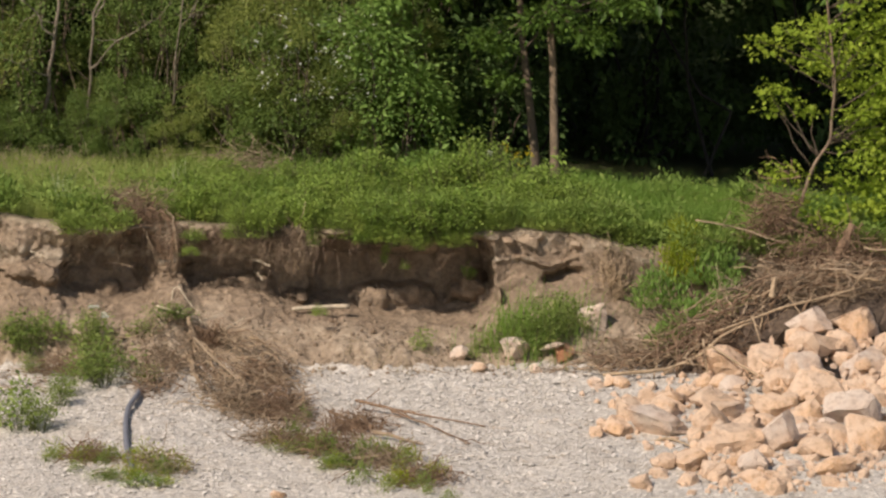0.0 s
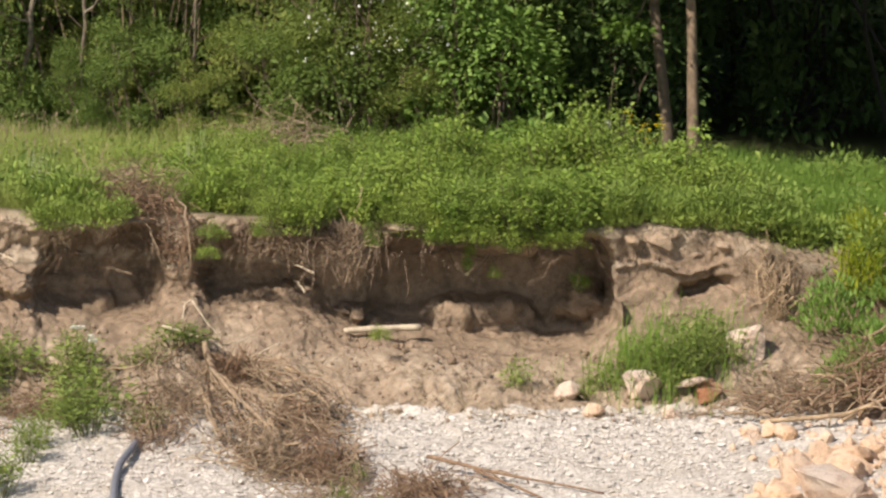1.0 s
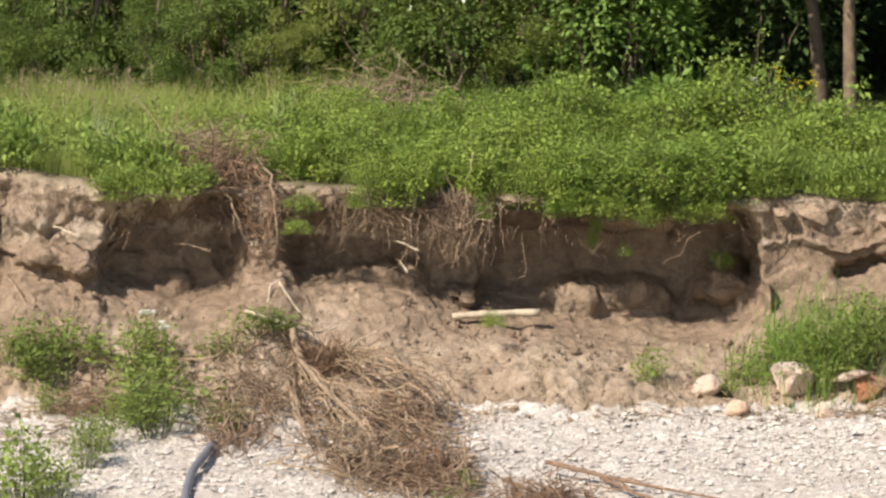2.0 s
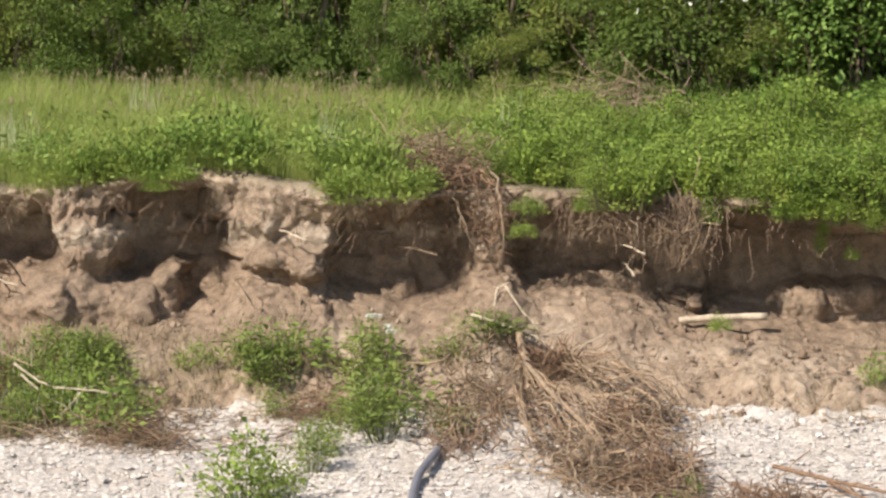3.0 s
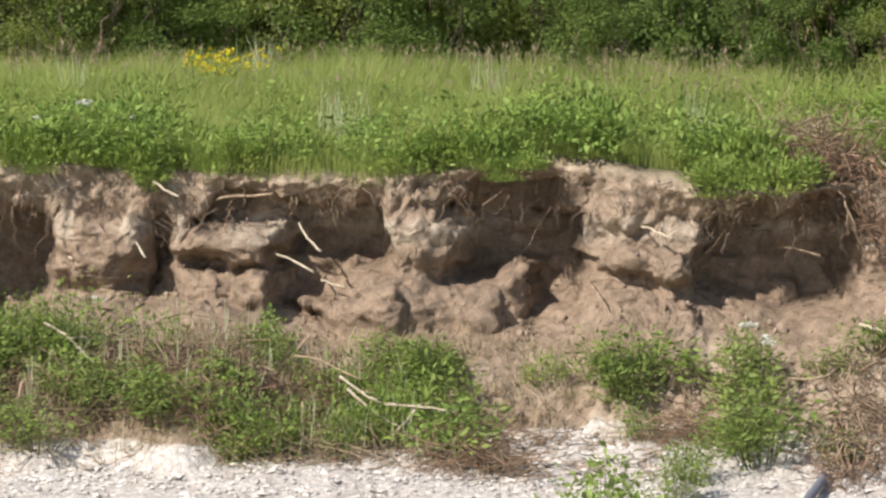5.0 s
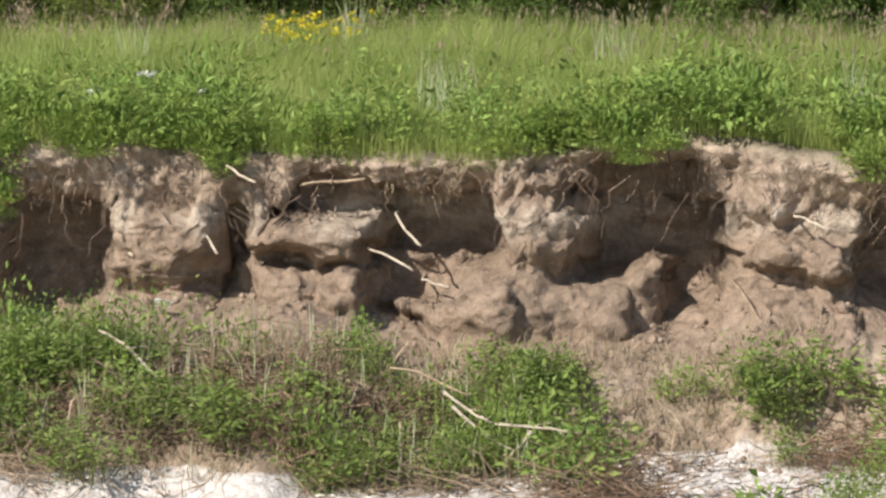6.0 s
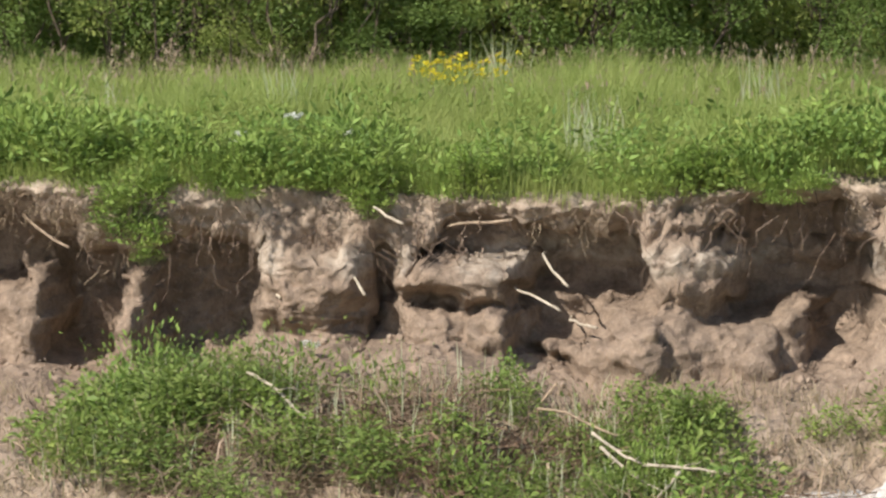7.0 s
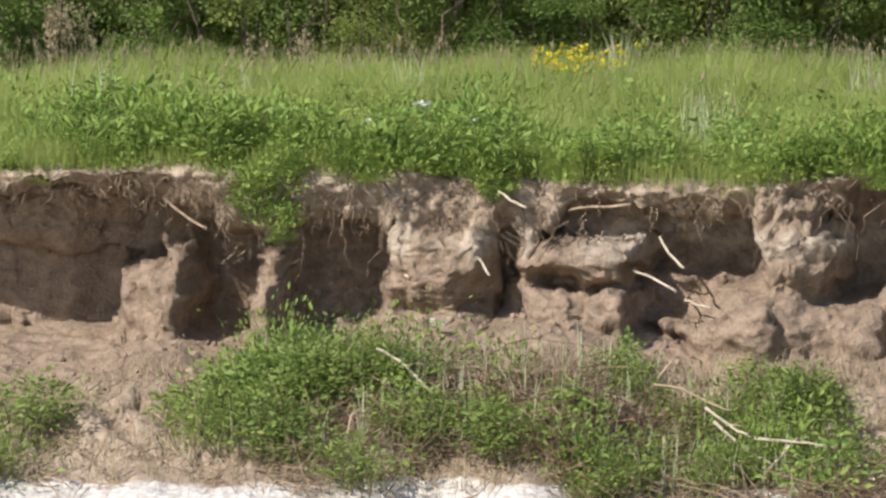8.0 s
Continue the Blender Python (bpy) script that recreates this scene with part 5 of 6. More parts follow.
def turf_hair():
    """Torn rootlets and straw that roughen the cut face of the turf, in tufts with bare earth between."""
    g = np.random.default_rng(95)
    for name, label, mat, tufts, per, size, seed in (("torn_rootlets", "torn rootlets in the cut face of the turf", ROOT_FINE, 150, 6, 0.15, 89), ("dry_turf", "dry straw and dead grass hanging from the torn turf", STRAW, 520, 10, 0.12, 90)):
        h = Heap()
        for k in range(tufts):
            cx = g.uniform(-9.1, 2.4) if g.uniform() < 0.85 else g.uniform(4.9, 6.7)
            if -3.7 < cx < -2.3 or vnoise(cx * 1.3, 0, 0, seed) < g.uniform(-0.7, 0.4):
                continue
            cz = float(along(LIP, cx)) - 0.05 - g.uniform() ** 1.2 * (float(along(SOD, cx)) + 0.05)
            way = np.array([g.normal(0, 0.6), -0.3, -1.0 + 0.5 * g.uniform()])
            for i in range(int(g.integers(3, per + 4))):
                a = np.array([cx + g.normal(0, 0.05), float(lip_y(np.array([cx]))[0]) + g.uniform(-0.06, 0.03), cz + g.normal(0, 0.03)])
                d = (way + g.normal(0, 0.55, 3)) * size * g.uniform(0.25, 1.1)
                h.add(*tube(crooked(a, a + d, 0.22, 5, g), np.linspace(g.uniform(0.0018, 0.0042), 0.001, 5), 3))
        tagged(new(name, h.mesh(name, mat)), label, "roots", kind="stuff")


turf_hair()

# the washed-up root stock and brushwood on the slump
g = np.random.default_rng(141)
STREAMS = ([(0.70, -1.35), (0.95, -2.2), (1.3, -3.3), (1.75, -4.9)], [(0.62, -1.5), (0.75, -2.4), (1.0, -3.6), (1.4, -5.1)], [(0.85, -1.4), (1.2, -2.1), (1.6, -2.9), (1.75, -3.9)],
           [(1.0, -1.35), (1.45, -1.7), (1.95, -2.1), (2.1, -2.9)], [(0.5, -1.7), (0.42, -2.3), (0.4, -2.8), (0.5, -3.3)], [(0.2, -1.9), (0.1, -2.5), (0.0, -3.1), (0.05, -3.6)],
           [(1.05, -1.25), (1.5, -1.35), (2.0, -1.75), (2.15, -2.0)], [(0.8, -1.5), (1.0, -2.5), (1.25, -3.8), (1.6, -5.2)], [(1.2, -1.9), (1.7, -2.2), (1.9, -2.7), (1.7, -3.2)],
           [(1.35, -2.5), (1.7, -3.3), (1.95, -4.3), (2.0, -5.3)], [(1.6, -2.6), (1.95, -3.4), (2.2, -4.1), (2.15, -4.8)])
for j, stream in enumerate(STREAMS):
    # strands that the flood combed the same way
    hump = g.uniform(0.10, 0.26)
    for i in range((11, 10, 10, 9, 8, 8, 7, 10, 9, 9, 8)[j]):
        off, cutoff, first = g.normal(0, 0.09, 2), g.uniform(0.55, 1.0), g.uniform(0, 0.3)
        u = np.linspace(first, max(cutoff, first + 0.3), 5)
        way = [on(np.interp(k, np.linspace(0, 1, 4), [q[0] for q in stream]) + off[0] * (0.5 + k) + g.normal(0, 0.035), np.interp(k, np.linspace(0, 1, 4), [q[1] for q in stream]) + off[1],
                  0.03 + hump * math.sin(math.pi * min(1, 0.2 + 0.8 * k)) * g.uniform(0.5, 1.25)) for k in u]
        stick("brush_branch", "dry tan branch in the washed-up brushwood", way, 0.004 + 0.012 * g.uniform() ** 2, 0.003, (STRAND, DRIFT, ROOT, DRIFT)[int(g.integers(0, 4))],
              group="washed-up brushwood", sides=5, twigs=2, seed=500 + 20 * j + i, bent=0.07)
for i in range(55):
    x0, y0 = g.uniform(-0.1, 2.0), g.uniform(-4.2, -1.4)
    if x0 > 1.2 + 0.25 * (-y0 - 1.6) or x0 < 0.0 - 0.1 * (y0 + 1.6):
        continue
    a, size = g.uniform(0, 2 * np.pi), g.uniform(0.2, 0.7)
    x1, y1 = x0 + size * math.cos(a), y0 + 1.4 * size * math.sin(a)
    stick("brush_branch", "crooked brown root in the washed-up brushwood", [on(x0, y0, g.uniform(0.03, 0.25)), on(0.5 * (x0 + x1) + g.normal(0, 0.14), 0.5 * (y0 + y1), g.uniform(0.1, 0.32)), on(x1, y1, g.uniform(0.02, 0.18))],
          g.uniform(0.005, 0.012), 0.003, (ROOT, BARK, STRAND, DRIFT)[i % 4], group="washed-up brushwood", sides=5, twigs=4, seed=5500 + i, bent=0.2)
for i in range(14):
    # pale fine roots that fan out of the root plate
    a = g.uniform(-0.5, 0.9)
    size = g.uniform(0.4, 1.0)
    stick("brush_branch", "thin pale root fanning out of the root stock", [on(0.95, -1.3, 0.15), on(0.95 + 0.5 * size * math.cos(a), -1.3 - 0.3 * size, 0.22 + 0.2 * math.sin(a)), on(0.95 + size * math.cos(a), -1.3 - 0.9 * size * g.uniform(0.2, 1), 0.06 + 0.1 * g.uniform())],
          0.006, 0.003, (STRAND, DRIFT)[i % 2], group="washed-up brushwood", sides=5, twigs=3, seed=640 + i, bent=0.08)
stick("brush_branch", "thick mossy bough in the washed-up brushwood", [on(0.70, -1.5, 0.2), on(0.95, -2.3, 0.30), on(1.25, -3.1, 0.24), on(1.5, -3.9, 0.10)], 0.026, 0.02, DRIFT, group="washed-up brushwood", sides=7, twigs=5, seed=77)
stick("tree_stump", "weathered root stock with a broken pale top", [on(0.66, -1.2, 0.22), on(0.68, -1.25, 0.14), on(0.78, -1.5, 0.05)], 0.03, 0.045, DRIFT, "stump", seed=3, twigs=5)
stick("brush_branch", "long pale branch lying over the brushwood", [on(0.25, -0.9, 0.1), on(0.75, -1.1, 0.2), on(1.35, -1.5, 0.12), on(1.8, -2.0, 0.05)], 0.016, 0.006, PEELED, group="washed-up brushwood", seed=4, twigs=3)
stick("brush_branch", "pale forked branch on the slumped earth", [on(1.1, -1.1, 0.03), on(1.25, -0.95, 0.06), on(1.43, -0.85, 0.1)], 0.012, 0.007, PEELED, group="washed-up brushwood", seed=5, twigs=1)
for i, pts in enumerate(([(-4.05, -1.7, 0.70), (-3.85, -1.7, 0.67), (-3.53, -1.8, 0.53)], [(-3.68, -2.0, 0.58), (-3.46, -2.1, 0.43), (-3.35, -2.15, 0.40)], [(-3.62, -2.1, 0.50), (-3.43, -2.2, 0.35), (-3.21, -2.25, 0.23)],
                         [(-3.34, -2.2, 0.40), (-3.0, -2.2, 0.37), (-2.78, -2.2, 0.34)], [(-3.1, -2.25, 0.36), (-3.2, -2.3, 0.24), on(-3.32, -2.35, 0.05)], [(-3.73, -2.2, 0.25), on(-3.44, -2.4, 0.04)],
                         [(-3.96, -2.1, 0.39), (-3.92, -2.3, 0.19), on(-3.88, -2.45, 0.02)], [(-4.03, -1.6, 0.73), (-3.93, -1.6, 0.86)], [(-2.18, -2.0, 0.35), on(-2.22, -2.1, 0.03)],
                         [on(-5.95, -1.7, 0.3), on(-5.75, -1.8, 0.28), on(-5.52, -2.0, 0.2)], [on(0.45, -0.75, 0.02), on(0.48, -0.62, 0.08), on(0.56, -0.58, 0.1)], [on(0.55, -0.6, 0.09), on(0.72, -0.7, 0.06), on(0.85, -0.8, 0.02)])):
    stick("pale_branch", "bleached dead branch lying on the slumped earth", pts, (0.012, 0.008)[i in (0, 7, 8)], 0.007, STRAND if i in (0, 6, 7, 8) else PEELED, group="bleached branches", seed=700 + i, twigs=3)


def brushwood():
    g = np.random.default_rng(151)
    h = Heap()
    for i in range(1300):
        west = i < 900
        x = g.uniform(-9, -1.2) if west else g.uniform(-1, 7.5)
        y = g.uniform(-3.0, -1.3) if west else g.uniform(-2.1, -0.9)
        a = g.uniform(0, 2 * np.pi)
        d = g.uniform(0.08, 0.4)
        q = (x + d * math.cos(a), y + d * math.sin(a))
        h.add(*tube(crooked(on(x, y, g.uniform(0.0, 0.05)), on(*q, g.uniform(0.0, 0.1)), 0.1, 5, g), np.linspace(0.006, 0.002, 5), 3))
    tagged(new("brushwood", h.mesh("brushwood", DRIFT)), "scattered dry twigs on the slumped earth", "twigs", kind="stuff")
    h = Heap()
    n = 11000
    x = np.where(g.uniform(0, 1, n) < 0.8, g.uniform(-9.2, -1.0, n), g.uniform(-1, 7.4, n))
    y = g.uniform(-2.1, -0.7, n) * np.where(x < -4.2, 1.4, 1)
    keep = fbm(x, y, 0, 0.8, 3, seed=77) > np.where(x < -1, -0.25, 0.2)
    x, y = x[keep], y[keep]
    v, f = blades(np.stack([x, y, slope_z(x, y)], 1), g.uniform(0.06, 0.22, len(x)), g.normal(0, 0.9, (len(x), 3)) * np.array([1, 1, 0]), g.uniform(0.004, 0.009, len(x)), g)
    tagged(new("dry_grass", mesh("dry_grass", v, f, GRASS_SEED)), "dry straw-coloured grass on the slumped earth", "grass", kind="stuff")
    n = 1500
    x, y = g.uniform(-9.2, 7.2, n), g.uniform(-2.15, -0.2, n)
    y = np.minimum(y, along(HOLLOW, x) - 0.15)
    r = np.exp(g.normal(math.log(0.016), 0.5, n)).clip(0.006, 0.05)
    q = BALL_LOW_V[None] * g.uniform(0.7, 1.3, (n, len(BALL_LOW_V), 1)) * r[:, None, None] + np.stack([x, y, slope_z(x, y) + 0.01], 1)[:, None]
    f = BALL_LOW_F[None] + (np.arange(n) * len(BALL_LOW_V))[:, None, None]
    m, t, p = material("clod")
    c = mix(t, t.nodes.new("ShaderNodeNewGeometry").outputs["Random Per Island"], (0.17, 0.12, 0.08), (0.36, 0.28, 0.20))
    t.links.new(c, p.inputs["Base Color"])
    p.inputs["Roughness"].default_value = 0.95
    bump(t, p, grain(t, 60, 4), 0.5, 0.01)
    tagged(new("earth_clods", mesh("earth_clods", q.reshape(-1, 3), f.reshape(-1, 3), m)), "crumbled clods of dry earth on the slump", "earth", kind="stuff")


brushwood()

# the drift pile over the rubble
g = np.random.default_rng(161)
SPINE = np.array([(5.7, -2.1, 0.10), (6.6, -2.2, 0.16), (7.3, -2.0, 0.40), (7.9, -1.7, 0.80), (8.5, -1.5, 1.15), (9.3, -1.5, 1.25), (10.4, -1.5, 1.3)])


def spine(t):
    u = np.linspace(0, 1, len(SPINE))
    return np.array([np.interp(t, u, SPINE[:, i]) for i in range(3)])


bank = Heap()
for t in np.linspace(0.25, 1, 22):
    c = spine(t)
    q = BALL_V * np.array([0.45, 0.75, 0.42]) * g.uniform(0.8, 1.1) + c + np.array([0, 0.45, -0.56])
    bank.add(q + 0.12 * fbm(q[:, 0], q[:, 1], q[:, 2], 0.22, 4, 0.6, seed=7)[:, None], BALL_F)
DRIFT_EARTH = dead_wood("silted_brush", (0.12, 0.085, 0.06), (0.22, 0.16, 0.11), 22)
tagged(new("silt_heap", bank.mesh("silt_heap", DRIFT_EARTH)), "brown silt and rotten litter under the drift pile", "silt", kind="stuff")
for i in range(210):
    t = g.uniform(0, 1) ** 0.7
    c = spine(t) + g.normal(0, 1, 3) * np.array([0.2, 0.18, 0.10]) * (0.35 + t) + np.array([0, 0, 0.02])
    ahead = spine(min(t + 0.05, 1)) - spine(max(t - 0.05, 0))
    d = ahead / np.linalg.norm(ahead) + g.normal(0, 0.62, 3) * np.array([1, 0.8, 0.6])
    size = g.uniform(0.3, 1.15)
    d = d / np.linalg.norm(d) * size / 2
    a, b = c - d, c + d
    a[2], b[2] = max(a[2], float(slope_z(a[0], a[1])) + 0.02), max(b[2], float(slope_z(b[0], b[1])) + 0.02)
    stick("drift_branch", "bleached grey-brown branch in the drift pile", [a, (a + b) / 2 + np.array([0, 0, g.uniform(0, 0.08)]), b], g.uniform(0.007, 0.02), 0.004, (DRIFT, ROOT, STRAND, ROOT)[i % 4],
          group="drift pile", sides=5, twigs=3, seed=800 + i, bent=0.06)
for i, (pts, r) in enumerate((([(6.1, -2.5, 0.10), (6.9, -2.5, 0.16), (7.4, -2.35, 0.36), (7.7, -2.3, 0.62), (8.15, -2.2, 0.78)], 0.026), ([(7.5, -2.5, 0.50), (7.9, -2.6, 0.25), (8.3, -3.2, 0.0), (8.7, -4.1, -0.35), (9.3, -4.3, -0.3)], 0.016),
                              ([(7.3, -1.7, 0.75), (7.6, -2.1, 0.52)], 0.02), ([(7.45, -2.3, 0.55), (7.5, -2.5, 0.1)], 0.018), ([(8.4, -1.9, 1.05), (8.45, -1.85, 1.32)], 0.045),
                              ([(9.3, -1.6, 1.38), (9.9, -1.7, 1.25)], 0.03), ([(7.48, -0.9, 2.0), (8.1, -0.8, 1.86), (8.7, -0.9, 1.68)], 0.012), ([(6.1, -5.7, -0.42), (6.7, -5.7, -0.35), (7.3, -7.0, -0.5)], 0.016),
                              ([(8.1, -2.3, 0.85), (8.2, -2.5, 0.5)], 0.014), ([(7.6, -2.2, 0.62), (8.6, -2.3, 0.98), (9.6, -2.0, 1.2)], 0.018))):
    stick("drift_branch", "thick bleached branch on the drift pile", pts, r, r * 0.6, STRAND, group="drift pile", seed=1000 + i, twigs=4)
stick("tree_stump", "dark brown stump leaning out of the drift pile", [(9.25, -0.9, 1.3), (9.45, -0.8, 1.55), (9.62, -0.75, 1.92)], 0.10, 0.05, ROOT, "stump", seed=9, twigs=5, sides=9)


def brush_heap(name, label, x, y, z, w, d, h, n, seed, mat, flow=(0, 0, 0), ground_hug=False, r=0.006):
    """A tangle of dead twigs, too many to count."""
    g = np.random.default_rng(seed)
    hp = Heap()
    for i in range(n):
        q = g.normal(0, 0.42, 3)
        c = np.array([x + q[0] * w, y + q[1] * d, z + abs(q[2]) * h])
        if ground_hug:
            c[2] = float(slope_z(c[0], c[1])) + abs(q[2]) * h
        e = g.normal(0, 1, 3) * np.array([1, 0.6, 0.55]) + np.array(flow)
        e = e / np.linalg.norm(e) * g.uniform(0.08, 0.3)
        hp.add(*tube(crooked(c - e, c + e, 0.16, 4, g), np.linspace(r * g.uniform(0.6, 1.4), 0.002, 4), 3))
    return tagged(new(name, hp.mesh(name, mat)), label, "dead brush", kind="stuff")


brush_heap("dead_brush", "tangle of dead brown brush at the top of the drift pile", 8.6, -0.35, 1.75, 0.45, 0.35, 0.7, 420, 1, ROOT)
brush_heap("dead_brush", "tangle of dead brown brush behind the drift pile", 9.4, -0.7, 1.35, 1.1, 0.4, 0.5, 600, 2, ROOT)
brush_heap("dead_brush", "brown roots matted along the drift pile", 7.5, -1.9, 0.3, 0.8, 0.4, 0.5, 420, 3, ROOT)
brush_heap("dead_brush", "grey-brown twigs matted over the top of the drift pile", 9.1, -1.5, 1.0, 1.3, 0.5, 0.45, 520, 63, DRIFT, (0.7, 0, 0.1))
brush_heap("dead_brush", "dead brown brush caught on the edge of the bank", -0.1, 0.3, 1.98, 0.6, 0.5, 0.5, 340, 4, DRIFT, r=0.0042)
brush_heap("dead_brush", "grey dead stems over the herbs of the edge", 0.0, -0.1, 1.9, 0.45, 0.3, 0.4, 220, 14, ROOT, (0.3, 0, -0.6), r=0.005)
brush_heap("dead_brush", "dead stems fallen over the edge of the bank", 0.38, -0.25, 1.5, 0.16, 0.08, 0.6, 40, 5, ROOT)
# low dark mat that stands in for the shadows under the brushwood
brush_heap("dead_brush", "matted dark roots laid under the brushwood as its shadow", 1.15, -2.9, 0.1, 0.5, 1.3, 0.12, 130, 6, BARK, (0.7, -1.6, -0.3), True)
brush_heap("dead_brush", "brown matted roots beside the washed-up brushwood", 0.1, -2.8, 0.1, 0.35, 0.6, 0.22, 130, 16, ROOT, (0.1, -1.0, -0.3), True)
brush_heap("dead_brush", "matted curtain of roots under the turf", 2.12, -0.36, 1.42, 0.17, 0.08, 0.42, 130, 64, DRIFT, (0.2, 0, -0.9), r=0.0045)
brush_heap("dead_brush", "matted roots under the turf", 1.5, -0.36, 1.62, 0.3, 0.08, 0.16, 70, 65, DRIFT, (0.1, 0, -0.6), r=0.0042)
brush_heap("dead_brush", "dark root ball at the top of the washed-up brushwood", 1.0, -1.35, 0.46, 0.2, 0.14, 0.14, 170, 66, ROOT, (0.5, 0, -0.6), r=0.005)
brush_heap("dead_brush", "brown litter and twigs beside the root stock", 0.35, -1.75, 0.1, 0.42, 0.45, 0.16, 220, 68, DRIFT, (0.4, -0.8, 0), True, 0.005)
brush_heap("dead_brush", "dark matted roots in the washed-up brushwood", 1.75, -2.2, 0.1, 0.3, 0.4, 0.2, 170, 69, BARK, (0.9, -0.2, 0), True, 0.005)
brush_heap("dead_brush", "tangled brown roots in the washed-up brushwood", 1.6, -2.5, 0.1, 0.32, 0.6, 0.24, 230, 67, ROOT, (0.9, -0.3, 0), True)
brush_heap("dead_brush", "dead thorny brush at the back of the meadow", 1.6, 3.4, 2.25, 0.7, 0.4, 0.4, 260, 7, DRIFT, r=0.0035)
brush_heap("dead_brush", "dry tangle caught on the face of the bank", 6.4, -0.38, 0.9, 0.22, 0.12, 0.6, 150, 8, STRAND, (0.2, 0, -1.5))
brush_heap("dead_brush", "flotsam of roots and grass on the gravel", 2.7, -5.0, -0.32, 0.5, 0.6, 0.25, 320, 9, ROOT)
for i in range(5):
    g = np.random.default_rng(1200 + i)
    x = 0.35 + g.normal(0, 0.12)
    stick("fallen_stem", "dead stem hanging down over the edge", [(x - 0.1, 0.0, 2.1), (x, -0.3, 1.85), (x + g.uniform(0, 0.15), -0.36, 1.25 + g.uniform(0, 0.3))], 0.012, 0.006, DRIFT if i % 2 else ROOT, group="stems over the edge", seed=1200 + i, twigs=3, bent=0.08)
for i, (pts, r) in enumerate((([on(2.75, -4.0, 0.14), on(3.4, -4.3, 0.1), on(4.4, -4.8, 0.02)], 0.022), ([on(3.2, -4.2, 0.08), on(3.7, -5.0, 0.06), on(4.1, -6.0, 0.02)], 0.018), ([on(2.9, -5.6, 0.1), on(3.5, -6.3, 0.05)], 0.03),
                              ([on(1.7, -5.8, 0.06), on(2.1, -6.4, 0.05), on(2.5, -6.4, 0.02)], 0.013), ([on(2.9, -6.4, 0.1), on(2.6, -7.3, 0.08), on(2.2, -8.0, 0.02)], 0.014), ([on(2.4, -4.4, 0.1), on(2.7, -4.8, 0.05)], 0.02))):
    stick("drift_branch", "dark wet branch lying on the gravel", pts, r, r * 0.4, DRIFT if i in (2, 3) else ROOT, group="branches on the gravel", seed=1300 + i, twigs=4)

for i, (x, y, w, d, h, n) in enumerate(((1.7, -5.6, 0.5, 0.5, 0.25, 260), (2.25, -6.2, 0.6, 0.5, 0.25, 260), (2.9, -7.0, 0.6, 0.6, 0.22, 260), (3.4, -7.9, 0.5, 0.5, 0.2, 220), (1.9, -4.4, 0.3, 0.5, 0.2, 150), (-0.75, -6.6, 0.35, 0.4, 0.22, 160), (0.1, -7.2, 0.5, 0.5, 0.2, 200),
                                          (-1.0, -1.9, 0.6, 0.4, 0.2, 160), (-5.2, -1.7, 1.0, 0.4, 0.2, 300), (-4.2, -1.9, 0.8, 0.4, 0.22, 260), (6.6, -1.7, 0.8, 0.35, 0.25, 300), (1.75, -4.1, 0.4, 0.8, 0.34, 420), (1.3, -3.9, 0.4, 0.7, 0.32, 360))):
    brush_heap("dead_brush", "flotsam of dry roots and grass on the gravel" if y < -3 else "dry dead stalks on the slumped earth", x, y, 0, w, d, h, n, 30 + i, ROOT if i % 2 else DRIFT, (0.6, -0.5, 0), True)
g = np.random.default_rng(193)
for i in range(18):
    x, y = g.uniform(-6.9, -2.2), g.uniform(-2.9, -1.6)
    brush_heap("dead_brush", "brown dead stalks and litter among the weeds", x, y, 0, g.uniform(0.3, 0.6), 0.35, 0.22, 130, 230 + i, (ROOT, DRIFT, STRAW, ROOT)[i % 4], (g.normal(0, 0.5), -0.3, 0.3), True, 0.0048)
# bare and green stalks that stand up out of the weeds
g = np.random.default_rng(199)
for mat, label, n in ((STRAW, "pale dead stalks standing in the weeds", 150), (GRASS_PALE, "thin green stalks standing in the weeds", 320)):
    x, y = g.uniform(-7.2, -2.7, n), g.uniform(-2.7, -1.1, n)
    v, f = blades(np.column_stack([x, y, slope_z(x, y)]), g.uniform(0.22, 0.5, n), g.normal(0, 0.14, (n, 3)) * np.array([1, 1, 0]), g.uniform(0.006, 0.012, n), g)
    tagged(new("weed_stalk", mesh("weed_stalk", v, f, mat)), label, "weed", kind="stuff")
g = np.random.default_rng(191)
tufts = [mound_plant("grass_tuft", "low yellow-green tuft growing in the flotsam", "weed", 1700 + i, 1, 1, 320, 0.15, (LEAF_YELLOW, LEAF_WEED)[i], group="tufts on the bar", upright=1.4, ragged=0.25) for i in range(2)]
spots = []
for i in range(44):
    k = g.uniform()
    x, y = (1.5 + 2.2 * k + g.normal(0, 0.25), -5.4 - 2.9 * k + g.normal(0, 0.4)) if i < 26 else ((-0.75, 0.1, -0.2)[i % 3] + g.normal(0, 0.22), (-6.6, -7.3, -6.9)[i % 3] + g.normal(0, 0.3))
    w = g.uniform(0.09, 0.22)
    spots.append((x, y, float(slope_z(x, y)) - 0.02, w, w * g.uniform(0.9, 1.6)))
spread(tufts, spots, g)
g = np.random.default_rng(197)
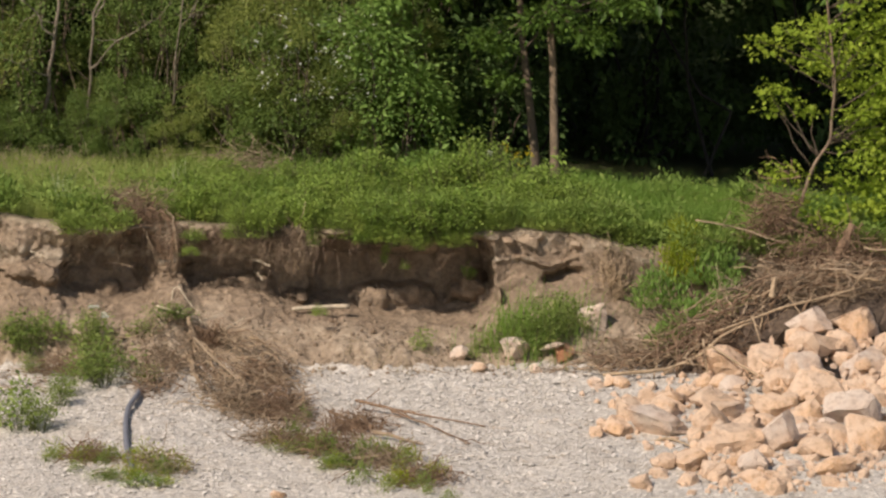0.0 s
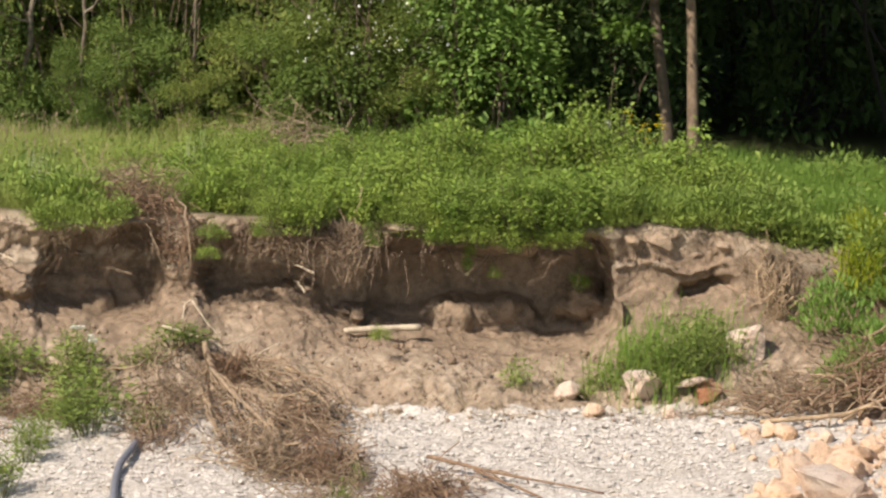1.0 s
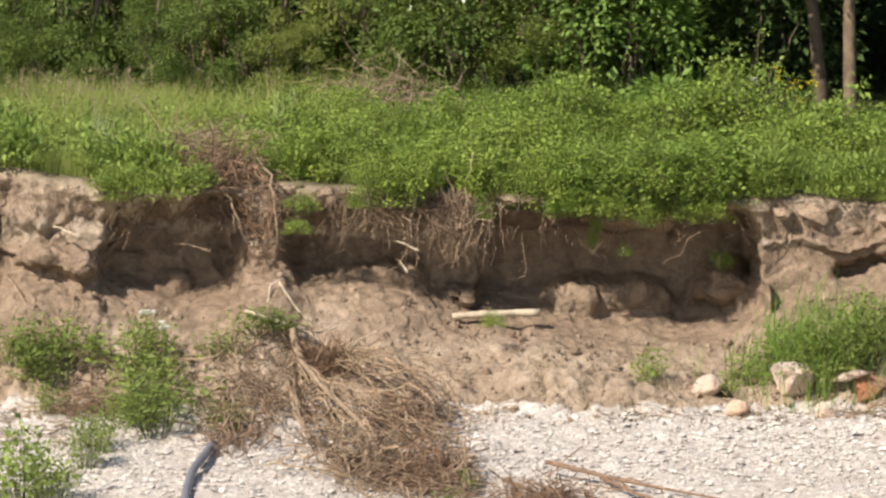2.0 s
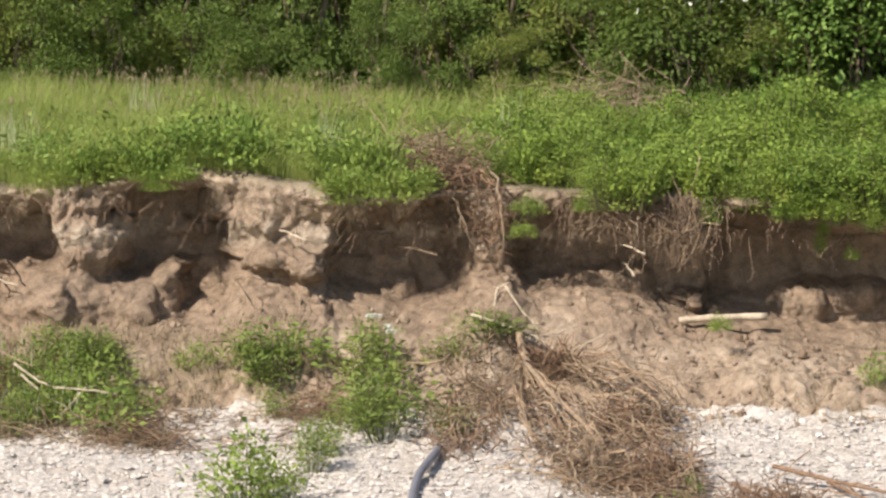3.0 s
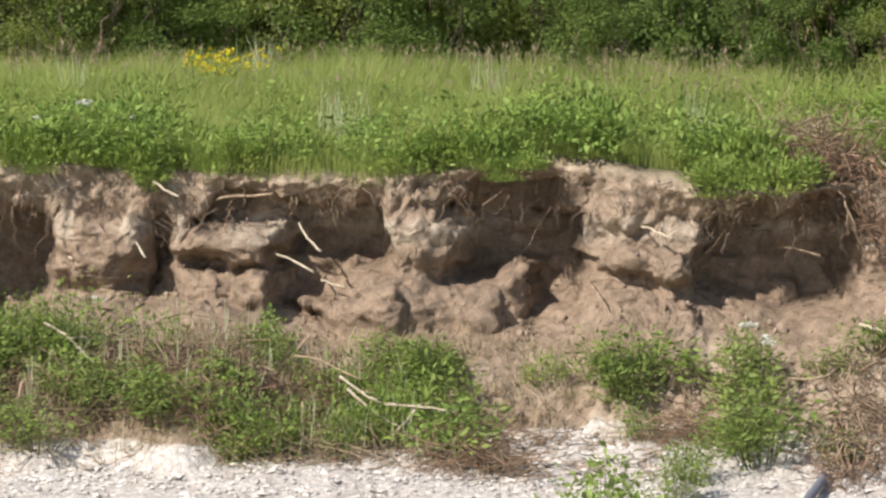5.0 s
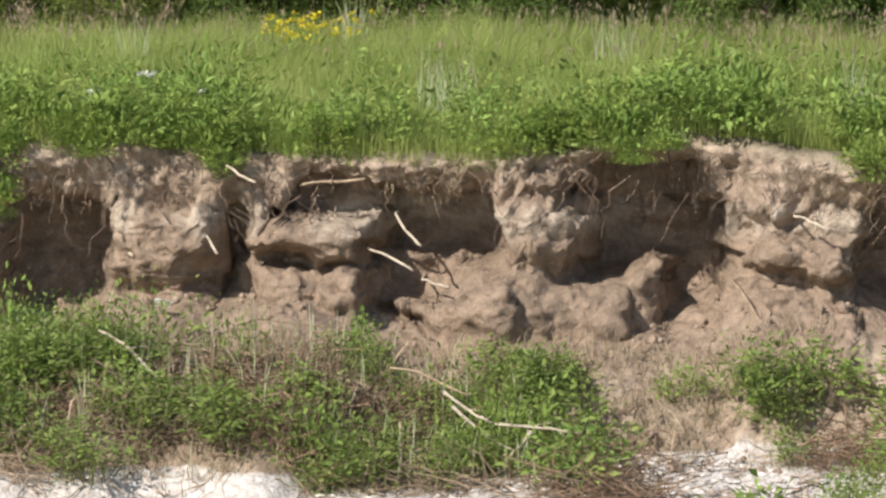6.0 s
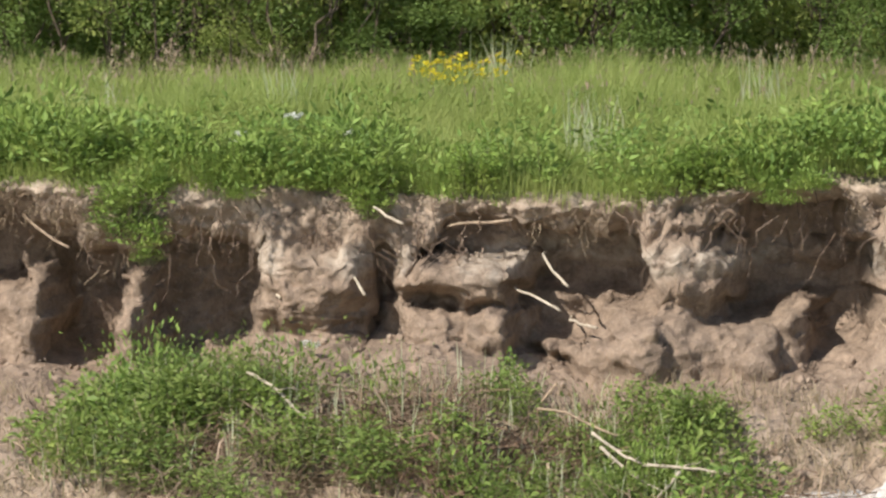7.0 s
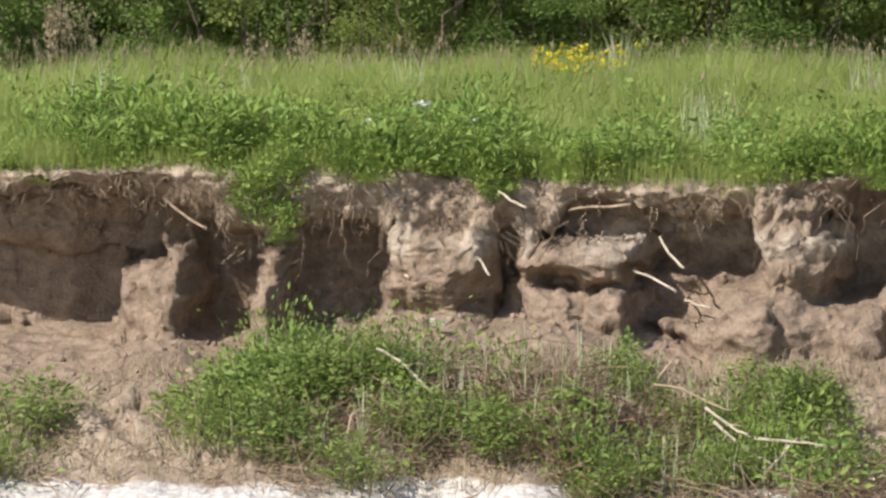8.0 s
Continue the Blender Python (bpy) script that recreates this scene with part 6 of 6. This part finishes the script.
for k, (x, y, n) in enumerate(((-3.85, 1.0, 46), (-0.97, 0.8, 30), (-2.72, 3.0, 30), (-4.72, 4.4, 70), (-7.4, 2.5, 20), (-6.1, 2.2, 24), (-8.3, 1.5, 24), (0.6, 1.6, 24))):
    q = np.stack([x + g.normal(0, 0.09, n), y + g.normal(0, 0.15, n)], 1)
    v, f = blades(np.column_stack([q, field_z(q[:, 0], q[:, 1])]), g.uniform(0.4, 0.75, n), g.normal(0, 0.12, (n, 3)) * np.array([1, 1, 0]), g.uniform(0.006, 0.012, n), g)
    tagged(new("tall_stalk", mesh("tall_stalk", v, f, GRASS_PALE)), "sheaf of pale tall grass stalks in the meadow", "grass", kind="stuff")


def plume(name, label, x, y, w, h, n, seed):
    """Feathery dry seed plumes on thin stalks."""
    g = np.random.default_rng(seed)
    ob = thing(name, label, "grass")
    ob.location = (x, y, float(field_z(x, y)))
    hp, pts = Heap(), []
    for i in range(n):
        top = np.array([g.normal(0, w), g.normal(0, w * 0.6), h * g.uniform(0.75, 1.05)])
        hp.add(*tube(crooked(top * np.array([0.6, 0.6, 0]), top, 0.04, 5, g), np.linspace(0.004, 0.0015, 5), 3))
        k = g.uniform(0, 1, 60)[:, None]
        pts.append(top - np.array([0, 0, 0.24]) * k + g.normal(0, 0.022, (60, 3)))
    tagged(part("stalk", hp.mesh("stalk", STRAW), ob), kind="stuff")
    pts = np.concatenate(pts)
    v, f = leaf_cloud(pts, g.normal(0, 0.5, pts.shape) + np.array([0, 0, 1.0]), 0.026, g, 0.5, 0.0)
    tagged(part("plume", mesh("plume", v, f, GRASS_SEED), ob, "pinkish feathery seed plumes"), kind="stuff")


plume("dry_dock", "pinkish dry dock at the back of the meadow", -8.95, 4.2, 0.12, 0.78, 12, 61)
plume("dry_dock", "pinkish dry dock in the tall grass", -7.3, 4.2, 0.2, 0.6, 8, 62)

# the bent drain pipe
m, t, p = material("grey_plastic")
t.links.new(mix(t, grain(t, 14, 4), (0.12, 0.13, 0.16), (0.24, 0.25, 0.28)), p.inputs["Base Color"])
p.inputs["Roughness"].default_value = 0.5
bent = [on(-0.03, -3.1, 0.06), on(-0.08, -3.5, 0.08), on(-0.2, -4.1, 0.07), on(-0.26, -5.0, 0.06), on(-0.27, -6.2, 0.05), on(-0.22, -7.3, 0.04)]
u = np.linspace(0, 1, 30)
line = np.stack([np.interp(u, np.linspace(0, 1, 6), [q[i] for q in bent]) for i in range(3)], 1)
for _ in range(3):
    line[1:-1] = (line[:-2] + 2 * line[1:-1] + line[2:]) / 4
pipe = new("drain_pipe", mesh("drain_pipe", *tube(line, 0.037, 12), m, True))
tagged(pipe, "bent blue-grey plastic pipe lying on the gravel", "pipe")


# ---------------------------------------------------------------- flowers
def flower(name, label, x, y, z, h, petals, mat, seed, spread_r):
    g = np.random.default_rng(seed)
    ob = thing(name, label, "flower", name)
    ob.location = (x, y, z)
    hp = Heap()
    heads = [(g.normal(0, spread_r), g.normal(0, spread_r), h * g.uniform(0.8, 1.05)) for i in range(3 if petals > 20 else 5)]
    for q in heads:
        hp.add(*tube(crooked((0, 0, 0), q, 0.06, 5, g), np.linspace(0.004, 0.002, 5), 4))
    part("stem", hp.mesh("stem", LEAF_HERB), ob)
    for q in heads:
        n = petals
        a = g.uniform(0, 2 * np.pi, n)
        r = g.uniform(0, 1, n) ** 0.5 * (0.035 if petals > 20 else 0.014)
        pts = np.array(q) + np.stack([r * np.cos(a), r * np.sin(a), g.uniform(0, 0.03, n)], 1)
        part("flower_head", mesh("flower_head", *leaf_cloud(pts, np.stack([np.cos(a), np.sin(a), np.full(n, 0.5)], 1), 0.018, g, 0.8, 0), mat), ob)
    return ob


g = np.random.default_rng(171)
for i in range(17):
    x, y = g.normal(-4.9, 0.24), g.uniform(3.1, 3.9)
    flower("yellow_flower", "bright yellow wildflower in the tall grass", x, y, float(field_z(x, y)), g.uniform(0.42, 0.56), 12, PETAL_YELLOW, 1400 + i, 0.05)
for i in range(5):
    x, y = g.normal(5.35, 0.18), g.uniform(3.0, 4.0)
    flower("yellow_flower", "yellow wildflower at the edge of the wood", x, y, float(field_z(x, y)), g.uniform(0.5, 0.7), 10, PETAL_YELLOW, 1450 + i, 0.05)
for i, (x, y, z) in enumerate(((-5.88, 0.8, 2.40), (-5.5, 0.6, 2.32), (-6.2, 0.3, 2.30), (-0.66, -0.15, 1.95), (-0.45, -1.65, 0.85), (-0.6, -1.5, 0.92), (-5.62, -0.7, 0.97), (5.0, 3.5, 2.55))):
    zb = float(field_z(x, y)) if y > -0.2 else float(slope_z(x, y))
    flower("white_umbel", "white umbel flower on a thin stem", x, y, zb, max(z - zb, 0.08), 60, PETAL_WHITE, 1500 + i, 0.02)
